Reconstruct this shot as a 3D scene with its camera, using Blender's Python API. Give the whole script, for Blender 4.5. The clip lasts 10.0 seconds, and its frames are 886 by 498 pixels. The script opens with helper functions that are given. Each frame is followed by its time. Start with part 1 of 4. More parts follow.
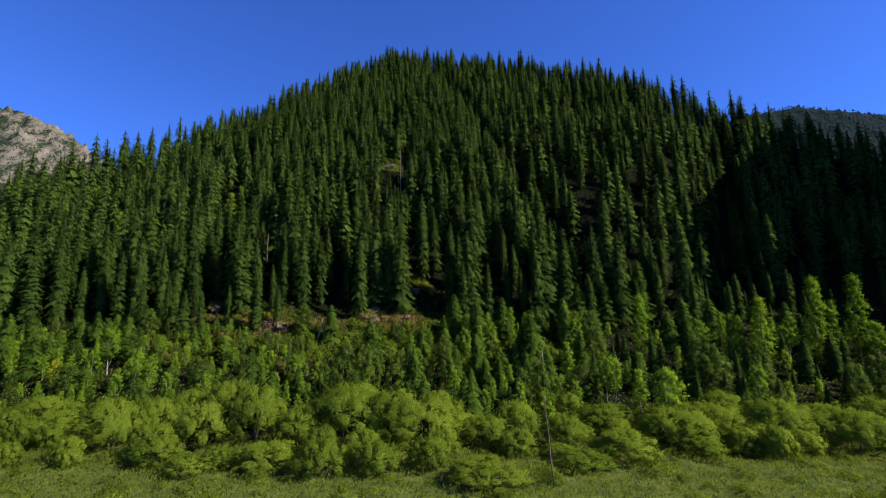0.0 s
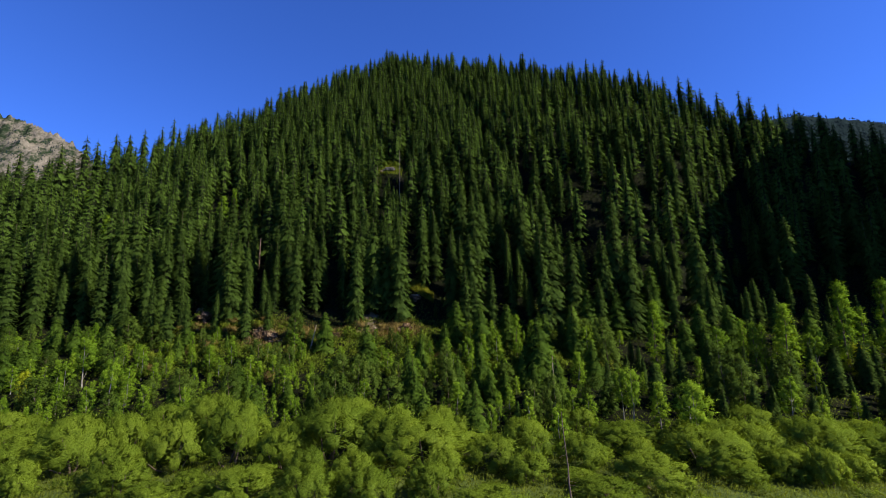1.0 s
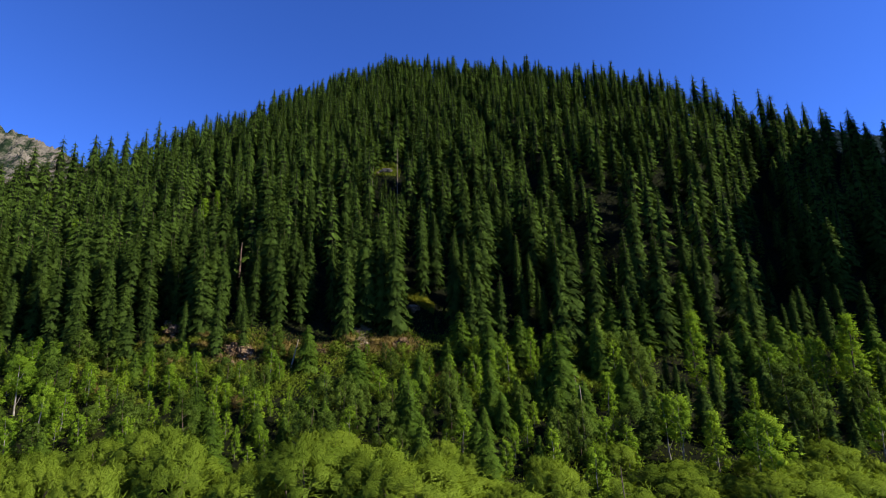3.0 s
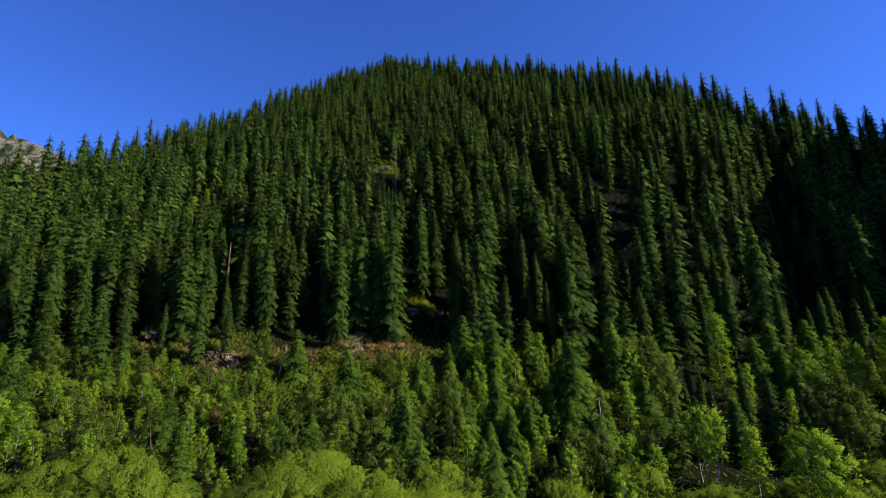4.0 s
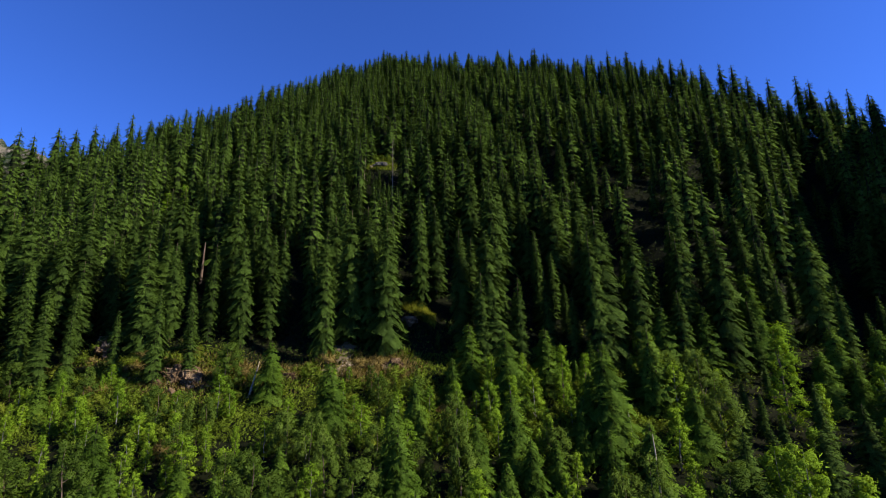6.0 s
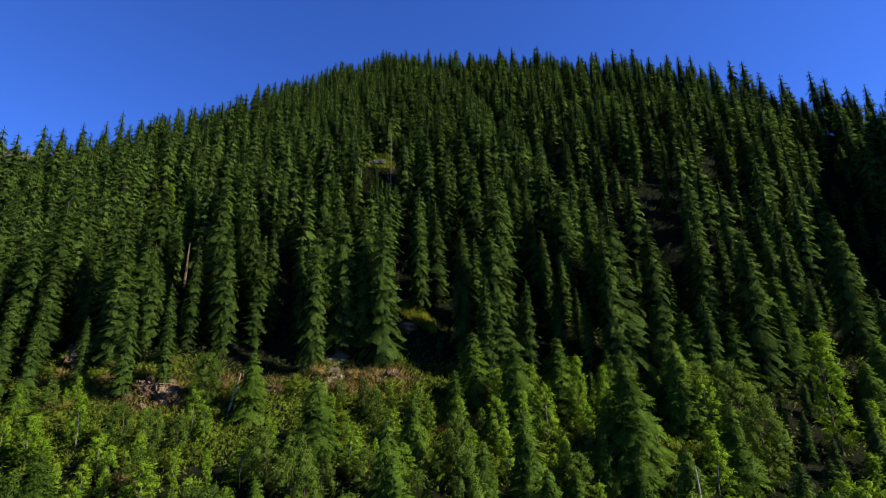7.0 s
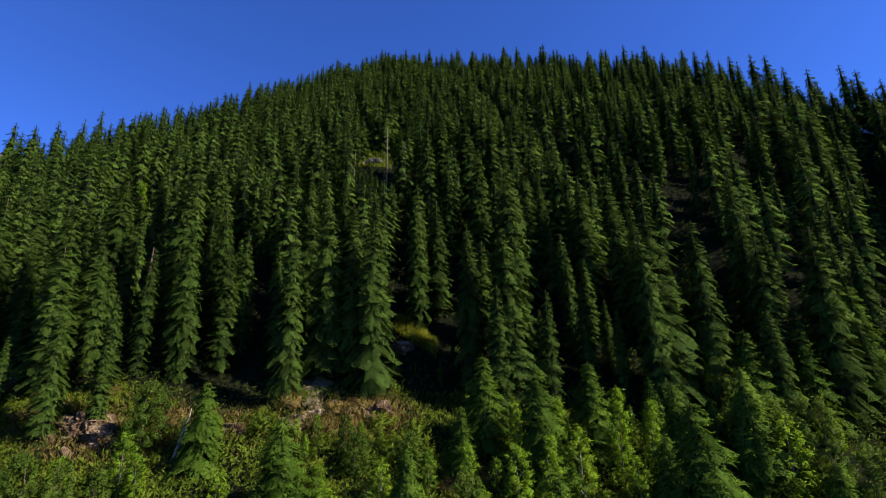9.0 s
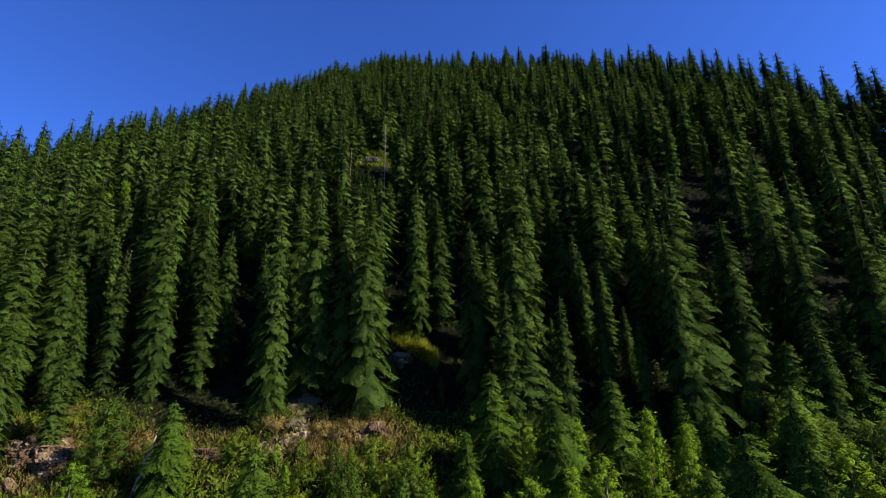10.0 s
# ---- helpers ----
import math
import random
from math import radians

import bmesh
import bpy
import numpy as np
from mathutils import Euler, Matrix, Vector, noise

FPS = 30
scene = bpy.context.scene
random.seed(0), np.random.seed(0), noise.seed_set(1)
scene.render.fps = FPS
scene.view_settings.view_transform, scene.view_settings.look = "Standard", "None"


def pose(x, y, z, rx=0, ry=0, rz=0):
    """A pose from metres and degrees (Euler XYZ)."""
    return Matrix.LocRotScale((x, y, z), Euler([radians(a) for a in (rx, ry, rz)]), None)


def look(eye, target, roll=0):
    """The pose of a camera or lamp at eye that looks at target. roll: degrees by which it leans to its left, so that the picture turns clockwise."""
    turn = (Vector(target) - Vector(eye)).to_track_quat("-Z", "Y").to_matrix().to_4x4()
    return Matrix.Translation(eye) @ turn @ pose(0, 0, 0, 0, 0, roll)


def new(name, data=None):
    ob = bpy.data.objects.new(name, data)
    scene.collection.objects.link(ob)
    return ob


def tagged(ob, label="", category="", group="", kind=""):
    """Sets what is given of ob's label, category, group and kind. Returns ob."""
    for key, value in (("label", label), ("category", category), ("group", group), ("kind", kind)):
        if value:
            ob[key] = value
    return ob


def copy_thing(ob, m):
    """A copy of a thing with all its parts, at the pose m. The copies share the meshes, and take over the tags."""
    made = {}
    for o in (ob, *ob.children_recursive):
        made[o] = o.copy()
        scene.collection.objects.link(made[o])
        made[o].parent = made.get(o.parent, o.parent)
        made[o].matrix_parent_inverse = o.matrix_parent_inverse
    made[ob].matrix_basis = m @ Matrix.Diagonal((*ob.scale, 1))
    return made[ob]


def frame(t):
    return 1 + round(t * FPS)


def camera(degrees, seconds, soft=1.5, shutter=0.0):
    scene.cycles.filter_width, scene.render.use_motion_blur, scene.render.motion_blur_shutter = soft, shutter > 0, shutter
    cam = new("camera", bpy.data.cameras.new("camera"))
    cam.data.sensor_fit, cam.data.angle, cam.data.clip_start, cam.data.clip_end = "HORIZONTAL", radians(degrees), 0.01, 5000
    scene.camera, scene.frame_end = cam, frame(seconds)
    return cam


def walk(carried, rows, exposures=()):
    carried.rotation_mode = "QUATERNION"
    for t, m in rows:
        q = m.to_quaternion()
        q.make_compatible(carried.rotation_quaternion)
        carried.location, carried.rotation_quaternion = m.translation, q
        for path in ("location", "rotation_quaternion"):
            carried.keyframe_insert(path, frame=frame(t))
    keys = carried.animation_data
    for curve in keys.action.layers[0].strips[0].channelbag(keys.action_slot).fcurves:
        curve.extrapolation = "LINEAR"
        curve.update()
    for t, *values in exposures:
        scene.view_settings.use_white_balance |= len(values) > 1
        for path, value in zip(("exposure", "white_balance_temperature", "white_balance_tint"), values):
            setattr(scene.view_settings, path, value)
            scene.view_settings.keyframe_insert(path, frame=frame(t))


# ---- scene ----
cam = camera(87.1, 10.0, 0.7)
METRES, EYE, TILT, LEAN, TURN = 64.0, 16.8, 8.8, 1.5, 0.0
ROWS = [
    (0.0, 0.0, 0.0, 0.0, 0.0, -0.0, -0.0),
    (0.5, -0.0012, 0.0464, -0.007, 0.01, 0.49, 0.03),
    (1.0, -0.0021, 0.0982, -0.0154, 0.04, 1.0, 0.04),
    (1.5, -0.0031, 0.1474, -0.0226, 0.06, 1.49, 0.06),
    (2.0, -0.0045, 0.2018, -0.031, 0.08, 1.97, 0.05),
    (2.5, -0.0053, 0.2525, -0.038, 0.09, 2.37, 0.08),
    (4.0, -0.0072, 0.4105, -0.058, 0.2, 3.33, 0.13),
    (4.5, -0.0084, 0.4591, -0.0624, 0.22, 3.58, 0.15),
    (5.0, -0.0092, 0.5116, -0.067, 0.25, 3.84, 0.16),
    (5.5, -0.0103, 0.5599, -0.0708, 0.27, 4.11, 0.19),
    (7.0, -0.014, 0.7115, -0.0738, 0.34, 4.86, 0.21),
    (7.5, -0.0149, 0.7578, -0.0729, 0.38, 5.1, 0.21),
    (8.0, -0.0161, 0.8074, -0.072, 0.41, 5.38, 0.23),
    (8.5, -0.0168, 0.8524, -0.0705, 0.45, 5.68, 0.23),
    (9.0, -0.0178, 0.9012, -0.0687, 0.48, 6.04, 0.23),
    (9.5, -0.0189, 0.9462, -0.0675, 0.52, 6.37, 0.24),
    (10.0, -0.0206, 0.9949, -0.0656, 0.53, 6.69, 0.28),
]
walk(cam, [(t, pose(0, 0, EYE, TILT, LEAN, TURN) @ pose(METRES * x, METRES * y, METRES * z, 90 + pitch, roll, yaw)) for t, x, y, z, yaw, pitch, roll in ROWS])
scene.view_settings.exposure = 0.95
# ---- light ----
SUN_AZ, SUN_EL = 110.0, 37.0
world = bpy.data.worlds.new("sky")
scene.world = world
world.use_nodes = True
wn = world.node_tree
wn.nodes.clear()
sky = wn.nodes.new("ShaderNodeTexSky")
sky.sky_type, sky.sun_disc = "NISHITA", False
sky.sun_elevation, sky.sun_rotation = radians(SUN_EL), radians(SUN_AZ)
sky.altitude, sky.air_density, sky.dust_density, sky.ozone_density = 2200, 1.0, 0.0, 4.0
deep = wn.nodes.new("ShaderNodeMix")
deep.data_type, deep.blend_type = "RGBA", "MULTIPLY"
deep.inputs[0].default_value, deep.inputs[7].default_value = 1.0, (0.49, 0.84, 1.74, 1.0)
back = wn.nodes.new("ShaderNodeBackground")
back.inputs["Strength"].default_value = 0.072
wout = wn.nodes.new("ShaderNodeOutputWorld")
wn.links.new(sky.outputs[0], deep.inputs[6])
wn.links.new(deep.outputs[2], back.inputs["Color"])
wn.links.new(back.outputs[0], wout.inputs["Surface"])

sun_data = bpy.data.lights.new("sun", "SUN")
sun_data.energy, sun_data.angle, sun_data.color = 5.2, radians(0.53), (1.0, 0.93, 0.80)
sun = new("sun", sun_data)
az, el = radians(SUN_AZ), radians(SUN_EL)
sun.matrix_world = look((600 * math.sin(az) * math.cos(el), 600 * math.cos(az) * math.cos(el), 600 * math.sin(el)), (0, 0, 0))


# ---- materials ----
def node_material(name):
    mat = bpy.data.materials.new(name)
    mat.use_nodes = True
    nt = mat.node_tree
    nt.nodes.clear()
    return mat, nt, nt.nodes.new("ShaderNodeOutputMaterial")


def ramp(nt, stops):
    r = nt.nodes.new("ShaderNodeValToRGB")
    r.color_ramp.elements[0].position, r.color_ramp.elements[0].color = stops[0][0], (*stops[0][1], 1)
    r.color_ramp.elements[1].position, r.color_ramp.elements[1].color = stops[-1][0], (*stops[-1][1], 1)
    for pos, col in stops[1:-1]:
        r.color_ramp.elements.new(pos).color = (*col, 1)
    return r


def noise_node(nt, scale, detail=3.0, rough=0.55, world_space=True):
    n = nt.nodes.new("ShaderNodeTexNoise")
    n.inputs["Scale"].default_value, n.inputs["Detail"].default_value, n.inputs["Roughness"].default_value = scale, detail, rough
    src = nt.nodes.new("ShaderNodeNewGeometry" if world_space else "ShaderNodeTexCoord")
    nt.links.new(src.outputs["Position" if world_space else "Object"], n.inputs["Vector"])
    return n


def mix_rgb(nt, kind, fac, a, b):
    m = nt.nodes.new("ShaderNodeMix")
    m.data_type, m.blend_type = "RGBA", kind
    for sock, val in ((m.inputs[0], fac), (m.inputs[6], a), (m.inputs[7], b)):
        if isinstance(val, (int, float)):
            sock.default_value = val
        elif isinstance(val, tuple):
            sock.default_value = (*val, 1)
        else:
            nt.links.new(val, sock)
    return m.outputs[2]


def foliage(name, dark, mid, light, through_light=0.25, patch=0.16, gloss=0.10, needles=9.0, gaps=0.485, mottle=0.24, tufts=0.32):
    """Leaves: the tone varies from leaf to leaf, from tree to tree and in patches of the stand."""
    mat, nt, out = node_material(name)
    geo = nt.nodes.new("ShaderNodeNewGeometry")
    info = nt.nodes.new("ShaderNodeObjectInfo")
    stand = noise_node(nt, patch, 2.0)
    add = nt.nodes.new("ShaderNodeMath")
    add.operation = "MULTIPLY_ADD"
    nt.links.new(geo.outputs["Random Per Island"], add.inputs[0])
    add.inputs[1].default_value = mottle
    tree = nt.nodes.new("ShaderNodeMath")
    tree.operation = "MULTIPLY_ADD"
    nt.links.new(info.outputs["Random"], tree.inputs[0])
    tree.inputs[1].default_value = 0.30
    nt.links.new(stand.outputs["Fac"], tree.inputs[2])
    tone = nt.nodes.new("ShaderNodeMath")
    tone.operation = "SUBTRACT"
    nt.links.new(tree.outputs[0], tone.inputs[0])
    tone.inputs[1].default_value = 0.38
    nt.links.new(tone.outputs[0], add.inputs[2])
    col = ramp(nt, [(0.05, dark), (0.45, mid), (0.95, light)])
    nt.links.new(add.outputs[0], col.inputs[0])
    tuft = ramp(nt, [(0.32, (1 - tufts,) * 3), (0.68, (1 + 0.9 * tufts,) * 3)])
    nt.links.new(noise_node(nt, needles * 0.36, 3.0, 0.6).outputs["Fac"], tuft.inputs[0])
    shade = mix_rgb(nt, "MULTIPLY", 1.0, col.outputs[0], tuft.outputs[0])
    dif = nt.nodes.new("ShaderNodeBsdfDiffuse")
    tra = nt.nodes.new("ShaderNodeBsdfTranslucent")
    glo = nt.nodes.new("ShaderNodeBsdfGlossy")
    glo.inputs["Roughness"].default_value = 0.6
    nt.links.new(shade, dif.inputs["Color"])
    nt.links.new(mix_rgb(nt, "MULTIPLY", 1.0, shade, (1.25, 1.15, 0.5)), tra.inputs["Color"])
    one = nt.nodes.new("ShaderNodeMixShader")
    one.inputs[0].default_value = through_light
    nt.links.new(dif.outputs[0], one.inputs[1])
    nt.links.new(tra.outputs[0], one.inputs[2])
    two = nt.nodes.new("ShaderNodeMixShader")
    two.inputs[0].default_value = 0.02 * gloss
    nt.links.new(one.outputs[0], two.inputs[1])
    nt.links.new(glo.outputs[0], two.inputs[2])
    fine = noise_node(nt, needles, 2.0, 0.6)
    cut = nt.nodes.new("ShaderNodeMath")
    cut.operation = "GREATER_THAN"
    nt.links.new(fine.outputs["Fac"], cut.inputs[0])
    cut.inputs[1].default_value = gaps
    clear = nt.nodes.new("ShaderNodeBsdfTransparent")
    spray = nt.nodes.new("ShaderNodeMixShader")
    nt.links.new(cut.outputs[0], spray.inputs[0])
    nt.links.new(clear.outputs[0], spray.inputs[1])
    nt.links.new(two.outputs[0], spray.inputs[2])
    nt.links.new(spray.outputs[0], out.inputs["Surface"])
    return mat


def rough_surface(name, stops, scale, fine, bump=0.4, dist=0.05, rough=0.9, second=None):
    """Earth, stone and bark: a coarse and a fine noise drive colour and relief."""
    mat, nt, out = node_material(name)
    big, small = noise_node(nt, scale, 5.0, 0.6), noise_node(nt, fine, 4.0, 0.65)
    both = nt.nodes.new("ShaderNodeMath")
    both.operation = "MULTIPLY_ADD"
    nt.links.new(small.outputs["Fac"], both.inputs[0])
    both.inputs[1].default_value = 0.5
    half = nt.nodes.new("ShaderNodeMath")
    half.operation = "MULTIPLY_ADD"
    nt.links.new(big.outputs["Fac"], half.inputs[0])
    half.inputs[1].default_value, half.inputs[2].default_value = 1.1, -0.3
    nt.links.new(half.outputs[0], both.inputs[2])
    col = ramp(nt, stops)
    nt.links.new(both.outputs[0], col.inputs[0])
    bsdf = nt.nodes.new("ShaderNodeBsdfPrincipled")
    bsdf.inputs["Roughness"].default_value = rough
    bsdf.inputs["Specular IOR Level"].default_value = 0.03
    nt.links.new(col.outputs[0], bsdf.inputs["Base Color"])
    bm_node = nt.nodes.new("ShaderNodeBump")
    bm_node.inputs["Strength"].default_value, bm_node.inputs["Distance"].default_value = bump, dist
    nt.links.new(both.outputs[0], bm_node.inputs["Height"])
    nt.links.new(bm_node.outputs[0], bsdf.inputs["Normal"])
    nt.links.new(bsdf.outputs[0], out.inputs["Surface"])
    return mat


M_SPRUCE = foliage("spruce_needles", (0.015, 0.027, 0.005), (0.034, 0.059, 0.009), (0.058, 0.095, 0.014), 0.06, needles=10.0, gaps=0.485, mottle=0.40)
M_FARTREES = foliage("distant_spruce_needles", (0.019, 0.034, 0.006), (0.043, 0.075, 0.011), (0.072, 0.118, 0.017), 0.05, needles=8.5, gaps=0.485, mottle=0.30, tufts=0.3)
M_YOUNG = foliage("young_spruce_needles", (0.028, 0.054, 0.006), (0.056, 0.098, 0.010), (0.092, 0.142, 0.016), 0.18)
M_BIRCH = foliage("birch_leaves", (0.050, 0.095, 0.008), (0.112, 0.186, 0.012), (0.190, 0.275, 0.020), 0.28)
M_ASPEN = foliage("aspen_leaves", (0.060, 0.118, 0.008), (0.120, 0.200, 0.013), (0.185, 0.270, 0.020), 0.32)
M_YELLOW = foliage("yellowing_aspen_leaves", (0.140, 0.170, 0.008), (0.230, 0.260, 0.012), (0.320, 0.330, 0.022), 0.32)
M_WILLOW = foliage("willow_leaves", (0.064, 0.101, 0.010), (0.117, 0.167, 0.015), (0.170, 0.224, 0.023), 0.34, needles=13.0, mottle=0.18)
M_GREY = foliage("grey_willow_leaves", (0.024, 0.044, 0.006), (0.052, 0.084, 0.011), (0.090, 0.130, 0.020), 0.28)
M_SHRUB = foliage("shrub_leaves", (0.040, 0.062, 0.007), (0.092, 0.130, 0.012), (0.160, 0.205, 0.022), 0.25, 0.3)
M_SCRUB = foliage("scrub_leaves", (0.066, 0.090, 0.010), (0.124, 0.152, 0.016), (0.190, 0.212, 0.030), 0.30, 0.35, needles=12.0, mottle=0.14)
M_DRY = foliage("dry_leaves", (0.075, 0.055, 0.018), (0.150, 0.110, 0.034), (0.240, 0.185, 0.060), 0.22, 0.5)
# herb colour taken down to spruce tone, to stand for shade on the ground
M_SHADE_HERBS = foliage("forest_herbs", (0.008, 0.014, 0.003), (0.018, 0.028, 0.006), (0.038, 0.050, 0.012), 0.10, 0.3)
M_GRASS = foliage("meadow_grass", (0.095, 0.110, 0.012), (0.200, 0.210, 0.020), (0.310, 0.300, 0.034), 0.30, 0.4)
# near-black core colour stands in for the shade deep inside spruce crowns
M_CROWN_SHADE = rough_surface("crown_shade", [(0.2, (0.006, 0.009, 0.003)), (0.8, (0.015, 0.020, 0.007))], 1.5, 8.0)
M_BARK = rough_surface("spruce_bark", [(0.2, (0.05, 0.035, 0.025)), (0.7, (0.14, 0.10, 0.075))], 1.2, 9.0)
M_PALE = rough_surface("birch_bark", [(0.2, (0.06, 0.05, 0.04)), (0.45, (0.16, 0.145, 0.12)), (0.8, (0.30, 0.275, 0.235))], 1.6, 8.0)
M_DEAD = rough_surface("weathered_wood", [(0.2, (0.17, 0.13, 0.085)), (0.8, (0.40, 0.32, 0.22))], 1.5, 10.0)
M_SNAG = rough_surface("dead_spruce_wood", [(0.2, (0.09, 0.07, 0.055)), (0.8, (0.26, 0.21, 0.165))], 1.5, 10.0)
# slope earth coloured near black so gaps between trees look shaded
M_EARTH = rough_surface("shaded_forest_floor", [(0.15, (0.003, 0.004, 0.002)), (0.5, (0.006, 0.007, 0.003)), (0.85, (0.014, 0.014, 0.006))], 0.11, 1.3, 0.6, 0.25)
# valley floor in meadow soil; slope in needle ground darkened for tree shade
nt = M_EARTH.node_tree
surface = next(n for n in nt.nodes if n.type == "BSDF_PRINCIPLED")
slope_shade = surface.inputs["Base Color"].links[0].from_socket
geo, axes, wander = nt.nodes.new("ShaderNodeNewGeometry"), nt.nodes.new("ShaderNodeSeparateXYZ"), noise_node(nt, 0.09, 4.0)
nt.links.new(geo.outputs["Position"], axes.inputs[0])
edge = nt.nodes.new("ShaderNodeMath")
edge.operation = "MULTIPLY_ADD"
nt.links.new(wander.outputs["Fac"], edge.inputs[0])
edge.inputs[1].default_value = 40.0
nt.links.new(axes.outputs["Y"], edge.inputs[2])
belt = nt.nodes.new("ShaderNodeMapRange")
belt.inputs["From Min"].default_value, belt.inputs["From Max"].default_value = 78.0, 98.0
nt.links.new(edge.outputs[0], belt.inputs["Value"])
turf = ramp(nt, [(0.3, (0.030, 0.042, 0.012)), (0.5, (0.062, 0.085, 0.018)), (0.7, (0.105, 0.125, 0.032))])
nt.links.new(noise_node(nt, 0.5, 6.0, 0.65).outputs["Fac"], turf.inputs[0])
nt.links.new(mix_rgb(nt, "MIX", belt.outputs[0], turf.outputs[0], slope_shade), surface.inputs["Base Color"])
M_ROCK = rough_surface("warm_rock", [(0.2, (0.022, 0.013, 0.008)), (0.5, (0.095, 0.060, 0.033)), (0.80, (0.33, 0.235, 0.145))], 0.7, 4.0, 1.0, 0.3)
M_STONE = rough_surface("pale_stone", [(0.2, (0.07, 0.050, 0.033)), (0.8, (0.34, 0.26, 0.175))], 1.2, 6.0, 0.8, 0.1)
M_GREYSTONE = rough_surface("grey_stone", [(0.2, (0.030, 0.028, 0.025)), (0.8, (0.17, 0.155, 0.135))], 0.9, 5.0, 0.9, 0.2)
M_CLAY = rough_surface("pale_clay", [(0.2, (0.060, 0.045, 0.026)), (0.8, (0.15, 0.115, 0.072))], 0.35, 2.5, 0.4, 0.1)

# ---- terrain ----
PROFILE_Y = np.array([-60.0, 40, 62, 77, 90, 100, 110, 118, 127, 148, 171, 225, 283, 400])
PROFILE_Z = np.array([0.0, 0.0, 0.2, 1.0, 4.6, 9.2, 14.8, 19.5, 26.5, 49.5, 75.0, 127.0, 178.5, 270.0])
STEEP_X = np.array([-260.0, -155, -130, -100, -60, -20, 20, 50, 90, 130, 170, 300])
STEEP_S = np.array([0.80, 0.86, 0.78, 0.845, 0.945, 1.01, 1.01, 1.045, 1.08, 1.04, 1.02, 0.90])
CREST_X = np.array([-600.0, -260, -160, -133, -100, -60, -30, 0, 48, 90, 133, 180, 260, 600])
CREST_Y = np.array([120.0, 128, 150, 186, 217, 256, 281, 272, 244, 216, 181, 162, 140, 120])


def glide(x, xs, ys, width=0.0):
    """Piecewise line through xs, ys, rounded over width."""
    if width == 0:
        return np.interp(x, xs, ys)
    return sum(np.interp(x + d * width, xs, ys) for d in (-1.0, -0.5, 0.0, 0.5, 1.0)) / 5


def waves(x, y, size, seed):
    """Smooth irregular swell between about -1 and 1."""
    r = np.random.RandomState(seed)
    total = np.zeros(np.broadcast(x, y).shape)
    for k in range(7):
        a, f, p = r.uniform(0, math.tau), r.uniform(0.6, 1.8) / size, r.uniform(0, math.tau)
        total = total + np.sin((x * np.cos(a) + y * np.sin(a)) * f * math.tau + p)
    return total / 3.2


def height(x, y):
    """The ground's height in metres."""
    x, y = np.asarray(x, float), np.asarray(y, float)
    crest = glide(x, CREST_X, CREST_Y, 12)
    steep = glide(x, STEEP_X, STEEP_S, 10)

    def face(d):
        return glide(105 + (d - 105) * np.where(d > 105, steep, 1.0), PROFILE_Y, PROFILE_Z, 5)
    over = np.maximum(y - crest, 0)
    z = face(np.minimum(y, crest)) - 0.012 * np.minimum(over, 22) ** 2 - 0.53 * np.maximum(over - 22, 0)
    slope = np.clip((y - 104) / 30, 0, 1) * np.clip(1 - over / 40, 0, 1)
    z = z - slope * 10.0 * np.exp(-((x - 41 + (y - 133) * 0.33) / 7.5) ** 2) * np.clip((y - 108) / 20, 0, 1) * np.clip((crest - y) / 30, 0, 1)
    z = z - slope * 13.0 * np.exp(-((x - 76 - (y - 127) * 0.68) / 8.5) ** 2) * np.clip((y - 112) / 16, 0, 1) * np.clip((crest - y) / 25, 0, 1)
    z = z - slope * 5.0 * np.exp(-((x + 28 - (y - 115) * 0.05) / 8) ** 2) * np.exp(-((y - 122) / 16) ** 2)
    z = z + slope * 1.6 * waves(x, y, 45, 3) + slope * 0.5 * waves(x, y, 14, 4)
    z = z + np.clip((y - 70) / 30, 0, 1) * (1 - slope) * np.clip(1 - over / 40, 0, 1) * 0.7 * waves(x, y, 25, 5)
    # added hill out of view on the right, there to shade the right slope
    shade_spur = np.clip((x - 1.12 * y - 9) / 62, 0, 1)
    z = z + 130 * shade_spur * shade_spur * (3 - 2 * shade_spur) * np.clip((y - 62) / 42, 0, 1) * np.clip((240 - y) / 60, 0, 1) * np.clip((420 - x) / 120, 0, 1)
    z = z - 0.026 * np.clip(x, -260, 260) * np.clip((y - 20) / 60, 0, 1)
    return np.maximum(z, -5 + 0.15 * waves(x, y, 9, 6) + 2 * np.clip(1 - np.abs(y - 60) / 200, 0, 1))


def ground_point(x, y):
    return Vector((x, y, float(height(x, y))))


def from_arrays(name, verts, faces, mat, smooth=False, normals=None):
    """A mesh from a vertex array and an array of equal-sided faces."""
    mesh = bpy.data.meshes.new(name)
    verts, faces = np.asarray(verts, np.float32), np.asarray(faces, np.int32)
    n, k = faces.shape
    mesh.vertices.add(len(verts))
    mesh.vertices.foreach_set("co", verts.ravel())
    mesh.loops.add(n * k)
    mesh.loops.foreach_set("vertex_index", faces.ravel())
    mesh.polygons.add(n)
    mesh.polygons.foreach_set("loop_start", np.arange(0, n * k, k, dtype=np.int32))
    mesh.update(calc_edges=True)
    if smooth:
        mesh.polygons.foreach_set("use_smooth", np.ones(n, bool))
    if normals is not None:
        mesh.polygons.foreach_set("use_smooth", np.ones(n, bool))
        mesh.normals_split_custom_set_from_vertices(normals)
    mesh.materials.append(mat)
    return mesh


def grid_faces(nx, ny):
    i, j = np.meshgrid(np.arange(nx - 1), np.arange(ny - 1), indexing="ij")
    a = (i * ny + j).ravel()
    return np.stack([a, a + ny, a + ny + 1, a + 1], 1)


